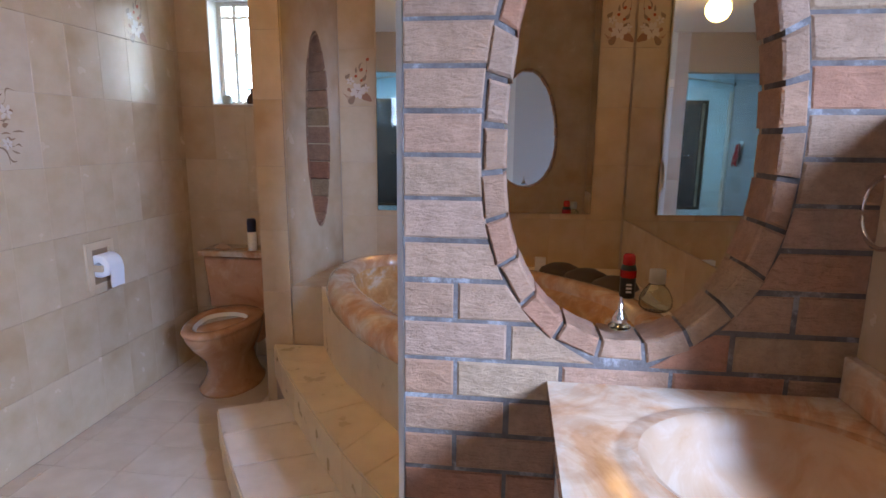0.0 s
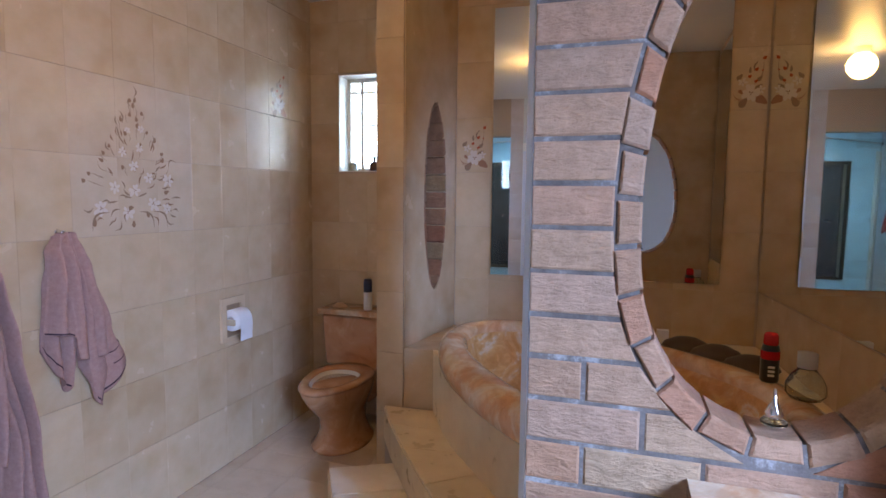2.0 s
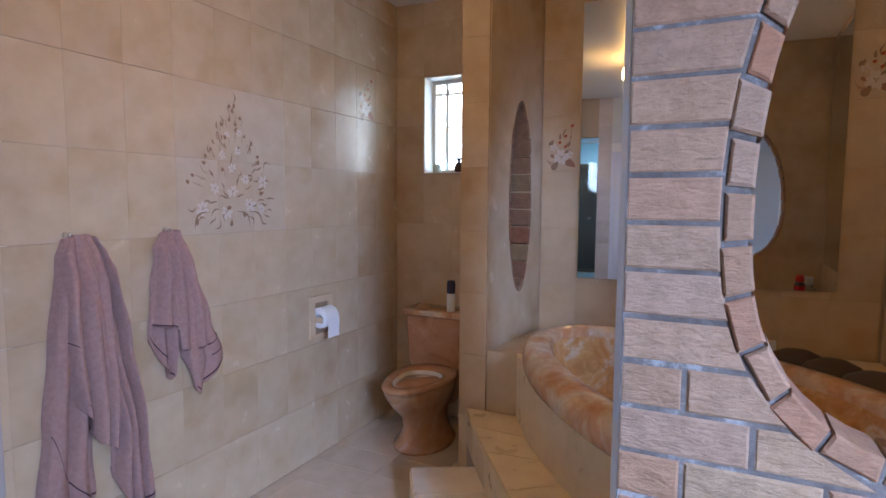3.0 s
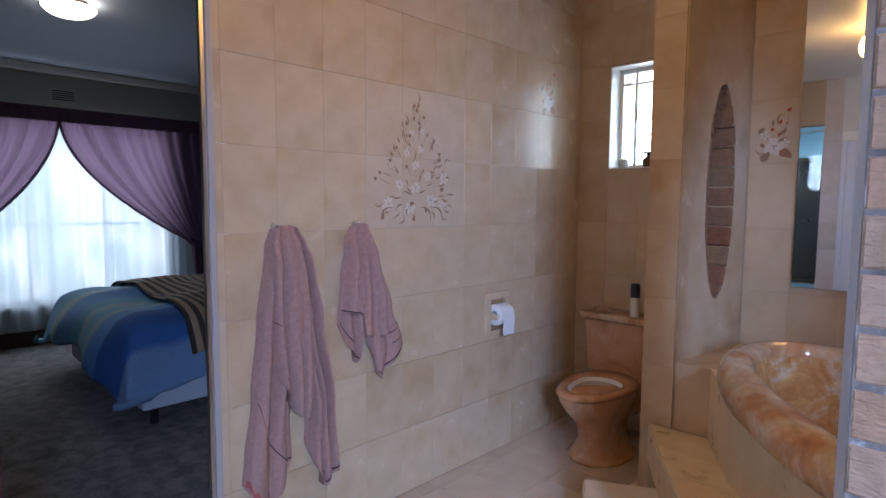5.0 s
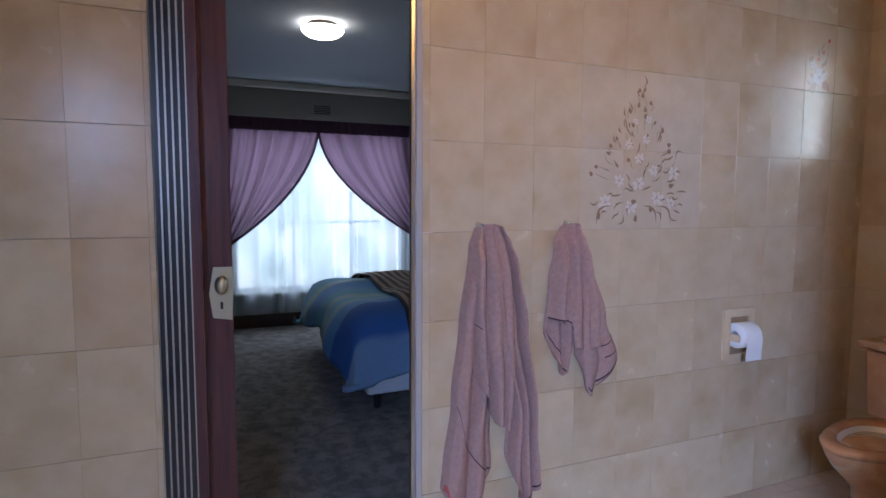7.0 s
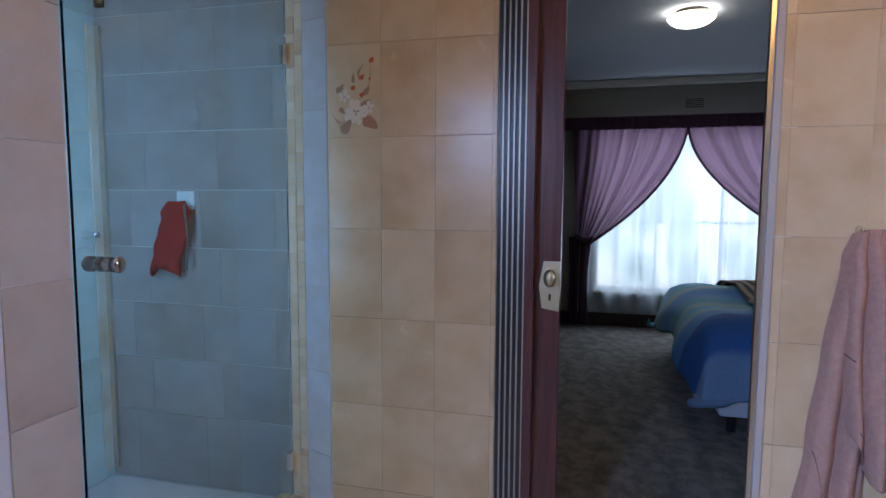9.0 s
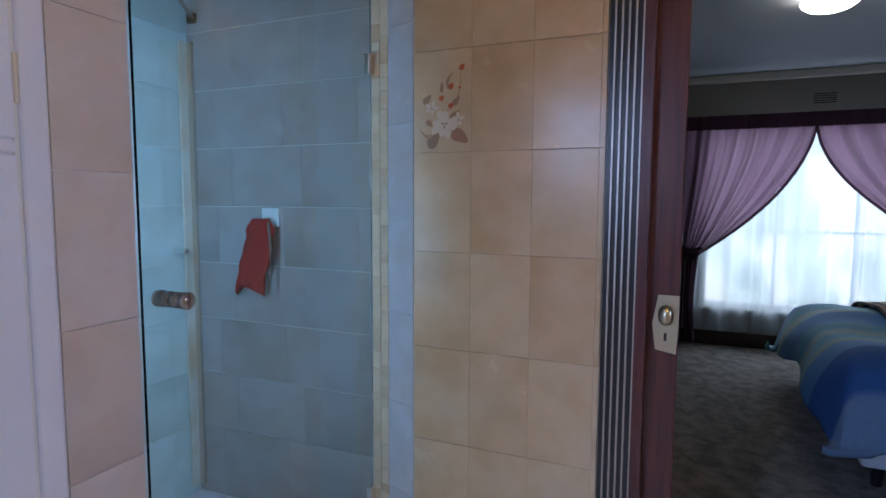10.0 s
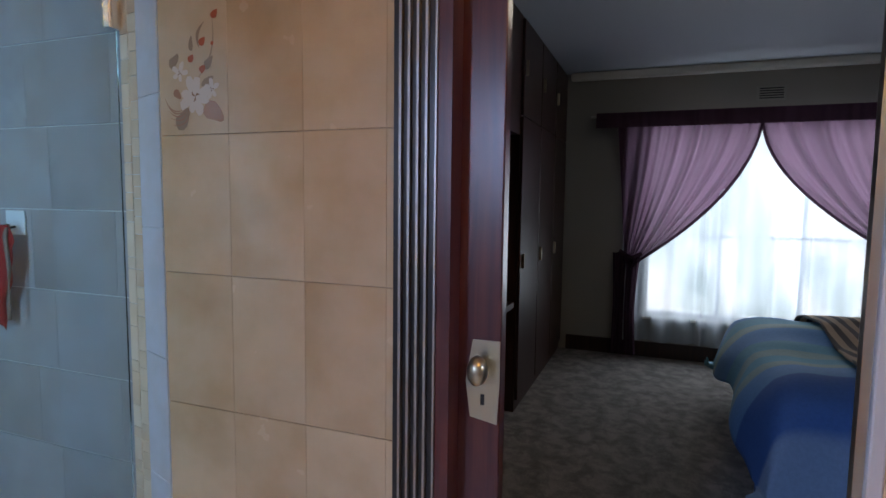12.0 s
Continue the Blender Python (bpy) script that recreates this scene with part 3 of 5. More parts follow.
def bath():
    th = thing("bath", (-0.294, 2.263, 0.66), "glossy orange-brown marbled oval corner bath sunk in a tiled surround", "bath", rz=-46)
    n = 72

    def ring(a, b, z):
        out = []
        for k in range(n):
            c, s_ = math.cos(2 * math.pi * k / n), math.sin(2 * math.pi * k / n)
            out.append((c * (a - 0.48 if c > 0 else a), b * s_, z))
        return out
    A, B = 1.145, 0.562
    prof = [(-0.055, -0.018), (-0.024, -0.014), (-0.006, 0.006), (0.0, 0.036), (-0.004, 0.066), (-0.018, 0.088), (-0.042, 0.104), (-0.075, 0.111), (-0.105, 0.110), (-0.125, 0.102), (-0.137, 0.086), (-0.14, 0.06)]
    rim = loft([ring(A + o, B + o, z) for o, z in prof], False)
    part("rim", rim, M_MARBLE, th, "marbled rolled rim", True)
    prof = [(-0.14, 0.06), (-0.152, 0.0), (-0.175, -0.12), (-0.20, -0.27), (-0.25, -0.36), (-0.32, -0.39), (-0.42, -0.40)]
    basin = loft([ring(A + o, B + o, z) for o, z in prof], False)
    basin.faces.new([v for v in basin.verts[-n:]])
    part("basin", basin, M_TUB, th, "warm orange moulded basin", True)
    return th


# ---- toilet ----
def toilet():
    th = thing("toilet", (-1.868, 3.0, 0), "glossy orange-brown ceramic toilet with its lid up against the cistern", "toilet")
    n = 40

    def egg(w, f, b, z, y=0.0):
        out = []
        for k in range(n):
            t = 2 * math.pi * k / n
            s, c = math.sin(t), math.cos(t)
            out.append((w * c, y + (f if s < 0 else b) * s, z))
        return out
    body = loft([egg(0.165, 0.225, 0.24, 0.0), egg(0.167, 0.228, 0.24, 0.018), egg(0.140, 0.20, 0.22, 0.045), egg(0.112, 0.172, 0.20, 0.12), egg(0.122, 0.21, 0.20, 0.20), egg(0.156, 0.30, 0.22, 0.28), egg(0.172, 0.345, 0.22, 0.335), egg(0.176, 0.36, 0.22, 0.365), egg(0.172, 0.355, 0.215, 0.378)])
    part("bowl", body, M_WC, th, smooth=True)
    seat = loft([egg(0.176, 0.368, 0.19, 0.380), egg(0.186, 0.378, 0.195, 0.390), egg(0.184, 0.376, 0.195, 0.402), egg(0.168, 0.355, 0.18, 0.412), egg(0.135, 0.27, 0.125, 0.410, -0.045), egg(0.126, 0.258, 0.115, 0.407, -0.045), egg(0.124, 0.252, 0.112, 0.398, -0.045)], False)
    part("seat", seat, M_WC, th, smooth=True)
    inner = loft([egg(0.125, 0.253, 0.113, 0.400, -0.045), egg(0.120, 0.245, 0.108, 0.392, -0.045), egg(0.095, 0.19, 0.085, 0.345, -0.045), egg(0.06, 0.11, 0.05, 0.33, -0.06)], False)
    inner.faces.new(inner.verts[-n:])
    part("pan", inner, M_PORCELAIN, th, "white glazed pan", True)

    def slab(w0, w1, y0, y1, z0, z1, r=0.02):
        bm = bmesh.new()
        v = [bm.verts.new(p) for p in ((-w0, y0, z0), (w0, y0, z0), (w0, y1, z0), (-w0, y1, z0), (-w1, y0, z1), (w1, y0, z1), (w1, y1, z1), (-w1, y1, z1))]
        for f in ((0, 1, 2, 3), (4, 7, 6, 5), (0, 4, 5, 1), (1, 5, 6, 2), (2, 6, 7, 3), (3, 7, 4, 0)):
            bm.faces.new([v[i] for i in f])
        return soft(bm, r, 3)
    part("cistern", slab(0.205, 0.232, 0.19, 0.395, 0.38, 0.70, 0.018), M_WC, th, smooth=True).location.x = -0.015
    part("cistern_lid", slab(0.25, 0.25, 0.165, 0.398, 0.7005, 0.735, 0.008), M_MARBLE, th, "marbled cistern lid", True).location.x = -0.015
    part("neck", slab(0.13, 0.15, 0.10, 0.30, 0.20, 0.39, 0.02), M_WC, th, smooth=True)
    return th


# ---- vanity ----
def vanity():
    top = thing("vanity", (0.0, 0.0, 0.0), "white vanity unit with an orange marbled moulded top and oval basin", "vanity")
    n = 56
    cx, cy = 0.165, 1.005
    x0, x1, y0, y1 = -0.197, 0.425, 0.765, 1.296
    bm = bmesh.new()
    ang = [2 * math.pi * k / n for k in range(n)]
    prof = [(0.268, 0.226, 0.872), (0.262, 0.220, 0.8695), (0.255, 0.213, 0.872), (0.222, 0.192, 0.871), (0.205, 0.176, 0.862), (0.19, 0.165, 0.83), (0.165, 0.145, 0.78), (0.10, 0.09, 0.745), (0.03, 0.03, 0.738)]
    rings = [[bm.verts.new((cx + a * math.cos(t), cy + b * math.sin(t), z)) for t in ang] for a, b, z in prof]
    for a, b in zip(rings, rings[1:]):
        for k in range(n):
            bm.faces.new((a[k], a[(k + 1) % n], b[(k + 1) % n], b[k]))
    bm.faces.new(rings[-1])
    bm.verts.ensure_lookup_table()
    cut = bmesh.new()
    prof2 = [[(cx + a * math.cos(t), cy + b * math.sin(t), z) for t in ang] for a, b, z in prof[3:]]
    loft(prof2, False, cut).faces.new(cut.verts[-n:])
    bmesh.ops.delete(bm, geom=[v for ring in rings[4:] for v in ring], context="VERTS")
    part("basin", cut, M_BASIN, top, "peach moulded oval basin", True)
    outer = []
    for t in ang:
        c, s = math.cos(t), math.sin(t)
        f = min((x1 - cx) / c if c > 1e-9 else (x0 - cx) / c if c < -1e-9 else 1e9, (y1 - cy) / s if s > 1e-9 else (y0 - cy) / s if s < -1e-9 else 1e9)
        outer.append([cx + f * c, cy + f * s])
    for cxn, cyn in ((x0, y0), (x1, y0), (x1, y1), (x0, y1)):
        best = min(range(n), key=lambda k: math.dist(outer[k], (cxn, cyn)))
        outer[best] = [cxn, cyn]
    vo = [bm.verts.new((x, y, 0.872)) for x, y in outer]
    vl = [bm.verts.new((x, y, 0.836)) for x, y in outer]
    for k in range(n):
        j = (k + 1) % n
        bm.faces.new((rings[0][k], vo[k], vo[j], rings[0][j]))
        bm.faces.new((vo[k], vl[k], vl[j], vo[j]))
    part("worktop", bm, M_MARBLE, top, "orange and white marbled top with oval basin", True).modifiers.new("split", "EDGE_SPLIT").split_angle = radians(50)
    part("cabinet", soft(box_bm(-0.17, 0.42, 0.80, 1.29, 0.08, 0.72), 0.003), M_WHITE, top, "white cabinet carcass")
    rail = bmesh.new()
    for q in ((-0.17, 0.42, 0.80, 0.82), (-0.17, 0.42, 1.27, 1.29), (-0.17, -0.15, 0.82, 1.27)):
        box_bm(*q, 0.7205, 0.8355, rail)
    part("upper_rail", rail, M_WHITE, top)
    part("plinth", box_bm(-0.16, 0.42, 0.84, 1.28, 0.006, 0.079), M_WHITE, top)
    for a, b in ((-0.165, 0.122), (0.128, 0.418)):
        d = part("door", soft(box_bm(a, b, 0.781, 0.799, 0.09, 0.82), 0.003), M_WHITE, top)
    part("splashback", soft(box_bm(0.405, 0.431, 0.77, 1.296, 0.8725, 0.967), 0.004), M_MARBLE, top, "marbled side splashback")
    part("waste", lathe([(0.0, 0.742), (0.02, 0.742), (0.024, 0.740), (0.024, 0.736)], 20), M_CHROME, top).location = (cx, cy, 0)
    return top


def towel_ring():
    th = thing("towel_ring", (0.431, 1.235, 1.28), "round chrome towel ring on a small rose beside the brick wall", "towel ring")
    rose = lathe([(0.0, 0.02), (0.018, 0.02), (0.024, 0.012), (0.026, 0.0)], 20)
    bmesh.ops.rotate(rose, verts=rose.verts[:], matrix=Matrix.Rotation(radians(-90), 3, "Y"))
    part("rose", rose, M_CHROME, th, smooth=True).location = (0, 0, 0.06)
    pts = [(-0.03, 0.068 * math.sin(2 * math.pi * k / 28), 0.068 * math.cos(2 * math.pi * k / 28) - 0.008) for k in range(29)]
    part("ring", tube(pts, 0.005, 8), M_CHROME, th, smooth=True)
    return th


# ---- mirrors ----
def mirror(name, bm_glass, bm_back, label):
    th = thing(name, (0, 0, 0), label, "mirror")
    part("glass", bm_glass, M_MIRROR, th)
    part("backing", bm_back, M_BLACK, th)
    return th


# ---- small window over the toilet ----
def small_window():
    x0, x1, z0, z1 = WIN
    w = tagged(new("window_toilet"), "small white steel-framed window with a horizontal bar in a tiled recess", kind="structure")
    f = bmesh.new()
    for a, b, c, d in ((x0, x1, z0, z0 + 0.03), (x0, x1, z1 - 0.03, z1), (x0, x0 + 0.028, z0 + 0.03, z1 - 0.03), (x1 - 0.028, x1, z0 + 0.03, z1 - 0.03)):
        box_bm(a, b, 3.515, 3.545, c, d, f)
    part("window_frame", f, M_WHITE, w)
    part("mullion", box_bm(x0 + 0.10, x0 + 0.118, 3.518, 3.542, z0 + 0.03, z1 - 0.03), M_WHITE, w)
    part("transom", box_bm(x0 + 0.028, x1 - 0.028, 3.519, 3.541, z1 - 0.10, z1 - 0.088), M_WHITE, w)
    part("transom", box_bm(x0 + 0.118, x1 - 0.028, 3.519, 3.541, z0 + 0.30, z0 + 0.308), M_WHITE, w)
    g = part("pane", box_bm(x0 + 0.02, x1 - 0.02, 3.528, 3.532, z0 + 0.02, z1 - 0.02), M_GLASS, w)
    g.visible_shadow = False
    r = bmesh.new()
    for a, b, c, d in ((x0, x1, z0, z0 + 0.006), (x0, x1, z1 - 0.006, z1), (x0, x0 + 0.006, z0, z1), (x1 - 0.006, x1, z0, z1)):
        box_bm(a, b, 3.402, 3.514, c, d, r)
    part("reveal", r, M_WHITE, w)


# ---- doorway to the bedroom ----
def doorway():
    d = tagged(new("door_bedroom"), "dark mahogany sliding door standing mostly open in its wall pocket", kind="structure")
    part("leaf", soft(box_bm(-2.395, -2.355, 0.02, 0.438, 0.01, 2.095), 0.003), M_DOOR, d, "dark polished wooden leaf")
    frame_ = tagged(new("door_frame_bedroom"), "fluted dark metal and timber door frame", kind="structure")
    y = 0.234
    for k, (w, p, m) in enumerate([(0.013, 0.014, M_BLACK), (0.005, 0.020, M_FLUTE), (0.013, 0.010, M_BLACK), (0.005, 0.020, M_FLUTE), (0.013, 0.010, M_BLACK), (0.005, 0.020, M_FLUTE), (0.013, 0.010, M_BLACK), (0.005, 0.020, M_FLUTE), (0.014, 0.012, M_BLACK), (0.004, 0.018, M_FLUTE)]):
        part("flute", box_bm(XL, XL + p, y, y + w, 0, 2.13), m, frame_)
        y += w
    part("jamb", box_bm(-2.350, XL + 0.012, y, 0.352, 0, 2.13), M_DOOR, frame_)
    part("jamb", box_bm(-2.318, XL + 0.006, 1.012, 1.026, 0, 2.13), M_STEEL, frame_, "slim aluminium jamb")
    part("jamb", soft(box_bm(-2.335, XL + 0.016, 1.0265, 1.050, 0, 2.13), 0.004), mat("grey_architrave_paint", (0.42, 0.39, 0.38), 0.5), frame_, "pale painted architrave")
    part("backing", box_bm(-2.335, XL - 0.001, 1.0505, 1.0995, 0, 2.10), M_WHITE, frame_)
    part("head", box_bm(-2.452, XL + 0.012, 0.352, 1.009, 2.10, 2.13), M_DOOR, frame_)
    h = thing("door_handle", (-2.353, 0.40, 1.077), "aged brass door plate with an oval knob and keyhole", "door handle")
    pl = extrude_poly([(-0.026, -0.075), (0.030, -0.085), (0.034, 0.0), (0.034, 0.083), (-0.022, 0.083), (-0.036, 0.0)], 0, 0.004)
    bmesh.ops.transform(pl, verts=pl.verts[:], matrix=Matrix(((0, 0, 1, 0), (1, 0, 0, 0), (0, 1, 0, 0), (0, 0, 0, 1))))
    part("plate", pl, M_BRASS, h)
    kn = lathe([(0.0, 0.062), (0.014, 0.060), (0.022, 0.050), (0.024, 0.038), (0.016, 0.026), (0.009, 0.018), (0.009, 0.0)], 24, 1.25, 0.85)
    bmesh.ops.rotate(kn, verts=kn.verts[:], matrix=Matrix.Rotation(radians(90), 3, "Y"))
    part("knob", kn, M_BRASS, h, smooth=True).location = (0, 0, 0.032)
    part("keyhole", box_bm(0.004, 0.0046, -0.004, 0.004, -0.048, -0.026), M_BLACK, h)
    h.location.y = 0.404


# ---- towels ----
def between(tab, t):
    """The value of a table of (place, value) at t, eased from row to row."""
    if t <= tab[0][0]:
        return tab[0][1]
    for (a, p), (b, q) in zip(tab, tab[1:]):
        if t <= b:
            f = (t - a) / (b - a)
            return p + (q - p) * f * f * (3 - 2 * f)
    return tab[-1][1]


def straight(tab, t):
    for (a, p), (b, q) in zip(tab, tab[1:]):
        if t <= b:
            return p + (q - p) * max(0.0, t - a) / (b - a)
    return tab[-1][1]


def hung_cloth(th, left, right, hem, folds, depth, lift=0.0, seed=0, bands=(), thick=0.012):
    """One layer of a hanging towel. left, right: its edges by depth below the hook; hem: how far it hangs, across its width;
    folds: the places of its ridges across the width; bands: woven lines, each from one (across, down) to another."""
    rng = random.Random(seed)
    ridges = [(f, rng.uniform(0.75, 1.15), rng.uniform(-0.02, 0.02), rng.uniform(0, 6)) for f in folds]
    half = 0.5 / len(folds)

    def surf(u, v):
        drop = v * straight(hem, u)
        a, b = between(left, drop), between(right, drop)
        y = a + (b - a) * u
        edge = min(1.0, min(u, 1 - u) / 0.07) ** 0.5
        h = 0.0
        for f, k, lean, ph in ridges:
            d = abs(u - f - lean * math.sin(3 * v + ph)) / (half * (1.05 + 0.25 * math.sin(2.4 * v + ph)))
            h = max(h, k * math.cos(min(1.0, d) * math.pi / 2) ** 0.8)
        open_ = 0.35 + 0.65 * min(1.0, drop / 0.16)
        crease = 0.10 * noise.noise(Vector((u * 5, drop * 7, seed)))
        x = 0.004 + lift * min(1.0, v * 5) + edge * depth * (0.14 + open_ * 0.95 * h + crease)
        swing = 0.004 * math.sin(9 * drop + seed)
        return Vector((max(0.003, x), y + swing, -drop + 0.014 * math.sin(math.pi * u) * (1 - v)))
    bm = grid_bm(96, 72, surf)
    grid_bm(48, 30, lambda u, v: (lambda p: (max(0.002, p[0] - thick), p[1], p[2]))(surf(u, v)), bm)
    part("cloth", bm, M_TOWEL, th, smooth=True)
    part("edge", grid_bm(96, 2, lambda u, v: (lambda p: (p[0] + 0.002 - thick * v * 0.9, p[1], p[2] - 0.002))(surf(u, 1.0))), M_TOWEL, th, smooth=True)
    for (u0, v0), (u1, v1), w in bands:
        part("band", grid_bm(60, 1, lambda t, q: (lambda p: (p[0] + 0.0022, p[1], p[2] + w * (q - 0.5)))(surf(u0 + (u1 - u0) * t, v0 + (v1 - v0) * t))), M_STRIPE, th, "dark woven band", True)
    return surf


def hook_at(y, z):
    hk = lathe([(0.0, 0.03), (0.007, 0.028), (0.008, 0.02), (0.004, 0.012), (0.011, 0.002), (0.012, 0.0)], 14)
    bmesh.ops.rotate(hk, verts=hk.verts[:], matrix=Matrix.Rotation(radians(90), 3, "Y"))
    hook = thing("towel_hook", (XL + 0.0045, y, z), "small chrome towel hook on the tiled wall", "hook", "towel hooks")
    part("peg", hk, M_CHROME, hook, smooth=True)


def bath_towel():
    th = thing("bath_towel", (XL + 0.006, 1.300, 1.272), "long dusty pink bath towel hanging in folds from a hook", "towel")
    # the tail beside the doorway
    s = hung_cloth(th, [(0, -0.055), (0.06, -0.078), (0.36, -0.108), (0.62, -0.140), (0.85, -0.172), (0.95, -0.180), (1.1, -0.150)], [(0, 0.03), (0.36, 0.05), (0.76, 0.015), (0.9, 0.025), (1.1, 0.0)],
                   [(0, 0.94), (0.30, 1.04), (0.55, 1.02), (0.80, 0.96), (1.0, 0.89)], (0.22, 0.66), 0.060, 0.0, 1,
                   [((0.06, 0.66), (0.50, 0.80), 0.007), ((0.50, 0.80), (0.97, 0.995), 0.007)])
    part("trim", grid_bm(24, 3, lambda u, v: (lambda p: (p[0] + 0.003, p[1], p[2] + 0.012 * math.sin(22 * u)))(s(0.02 + 0.46 * u, 0.995 - 0.026 * v))), mat("faded_red_trim", (0.42, 0.10, 0.09), 0.9), th, "frayed red edging", True)
    # the other tail
    hung_cloth(th, [(0, -0.02), (0.36, 0.00), (0.72, 0.085), (0.92, 0.082), (1.05, 0.105)], [(0, 0.055), (0.06, 0.085), (0.12, 0.108), (0.36, 0.156), (0.70, 0.192), (0.98, 0.222), (1.1, 0.20)],
               [(0, 0.83), (0.12, 0.92), (0.36, 1.035), (0.52, 1.045), (1.0, 0.965)], (0.25, 0.62, 0.90), 0.060, 0.0, 2,
               [((0.50, 0.985), (0.98, 0.985), 0.008)])
    # the flap that falls over both
    hung_cloth(th, [(0, -0.045), (0.06, -0.066), (0.36, -0.078), (0.60, -0.058), (0.76, -0.030)], [(0, 0.045), (0.06, 0.070), (0.36, 0.098), (0.60, 0.104), (0.76, 0.086)],
               [(0, 0.55), (0.18, 0.60), (0.36, 0.70), (0.60, 0.715), (0.80, 0.735), (1.0, 0.745)], (0.16, 0.48, 0.80), 0.060, 0.028, 3,
               [((0.01, 0.60), (0.13, 0.60), 0.004), ((0.14, 0.93), (0.24, 0.93), 0.004)])
    hook_at(1.268, 1.284)


def hand_towel():
    th = thing("hand_towel", (XL + 0.006, 1.655, 1.272), "small dusty pink hand towel hanging from a hook", "towel")
    # the back tails
    hung_cloth(th, [(0, -0.04), (0.2, -0.09), (0.40, -0.112), (0.47, -0.100), (0.6, -0.048)], [(0, 0.0), (0.3, 0.01), (0.45, 0.012), (0.6, -0.02)],
               [(0, 0.40), (0.2, 0.50), (0.62, 0.575), (0.85, 0.545), (1.0, 0.45)], (0.30, 0.78), 0.045, 0.0, 4,
               [((0.05, 0.92), (0.45, 0.90), 0.007), ((0.45, 0.90), (0.72, 0.985), 0.007)])
    hung_cloth(th, [(0, 0.0), (0.3, 0.03), (0.45, 0.03), (0.6, 0.055), (0.7, 0.07)], [(0, 0.05), (0.12, 0.075), (0.36, 0.160), (0.52, 0.232), (0.66, 0.16)],
               [(0, 0.50), (0.12, 0.64), (0.26, 0.66), (0.60, 0.605), (1.0, 0.525)], (0.25, 0.70), 0.05, 0.0, 5,
               [((0.14, 0.975), (0.98, 0.975), 0.008), ((0.50, 0.76), (0.96, 0.80), 0.005), ((0.55, 0.84), (0.90, 0.88), 0.005)])
    # the front fold
    hung_cloth(th, [(0, -0.045), (0.06, -0.082), (0.34, -0.112), (0.5, -0.115)], [(0, 0.04), (0.06, 0.058), (0.12, 0.074), (0.37, 0.135), (0.5, 0.150)],
               [(0, 0.345), (0.30, 0.355), (0.40, 0.372), (0.42, 0.455), (0.70, 0.470), (1.0, 0.445)], (0.18, 0.50, 0.84), 0.050, 0.022, 6,
               [((0.01, 0.985), (0.38, 0.985), 0.006)])
    hook_at(1.640, 1.286)


# ---- paper holder ----
def paper_holder():
    th = thing("toilet_paper_holder", (XL + 0.004, 2.588, 0.770), "cream ceramic recessed paper holder with a white roll", "toilet paper holder")
    fr = bmesh.new()
    for a, b, c, d in ((-0.098, 0.090, 0.085, 0.122), (-0.098, 0.090, -0.108, -0.085), (-0.098, -0.060, -0.085, 0.085), (0.060, 0.090, -0.085, 0.085)):
        box_bm(0, 0.012, a, b, c, d, fr)
    m = tile_mat("cream_ceramic", (0.66, 0.52, 0.36), (0.70, 0.58, 0.42), (0.60, 0.44, 0.28), 0.15)
    part("surround", fr, m, th)
    # Flat plate; the hollow's shade is put into its dark colour.
    part("recess", box_bm(0.0, 0.003, -0.055, 0.055, -0.085, 0.085), mat("recess_shade", (0.30, 0.20, 0.12), 0.3), th)
    for s in (-1, 1):
        part("arm", soft(box_bm(0.003, 0.06, s * 0.058 - 0.007, s * 0.058 + 0.007, -0.02, 0.012), 0.004), m, th)
    roll = lathe([(0.02, 0.05), (0.055, 0.052), (0.057, 0.047), (0.057, -0.047), (0.055, -0.052), (0.02, -0.05), (0.02, 0.05)], 32)
    bmesh.ops.rotate(roll, verts=roll.verts[:], matrix=Matrix.Rotation(radians(90), 3, "X"))
    part("roll", roll, mat("tissue", (0.82, 0.82, 0.83), 0.95), th, "white tissue roll", True).location = (0.026, 0.004, 0.004)
    part("hanging_sheet", grid_bm(6, 8, lambda u, v: (0.0835 + 0.002 * math.sin(6 * v), -0.043 + 0.098 * u, 0.004 - v * 0.105)), mat("tissue_sheet", (0.82, 0.82, 0.83), 0.95), th)
    return th


# ---- painted flowers on tiles ----
PAINT = {k: mat("painted_" + k, c, 0.25) for k, c in {"petal": (0.66, 0.59, 0.52), "bud": (0.30, 0.19, 0.12), "red_bud": (0.42, 0.10, 0.045), "leaf": (0.30, 0.215, 0.145), "rust_leaf": (0.36, 0.19, 0.12), "stem": (0.34, 0.25, 0.17)}.items()}


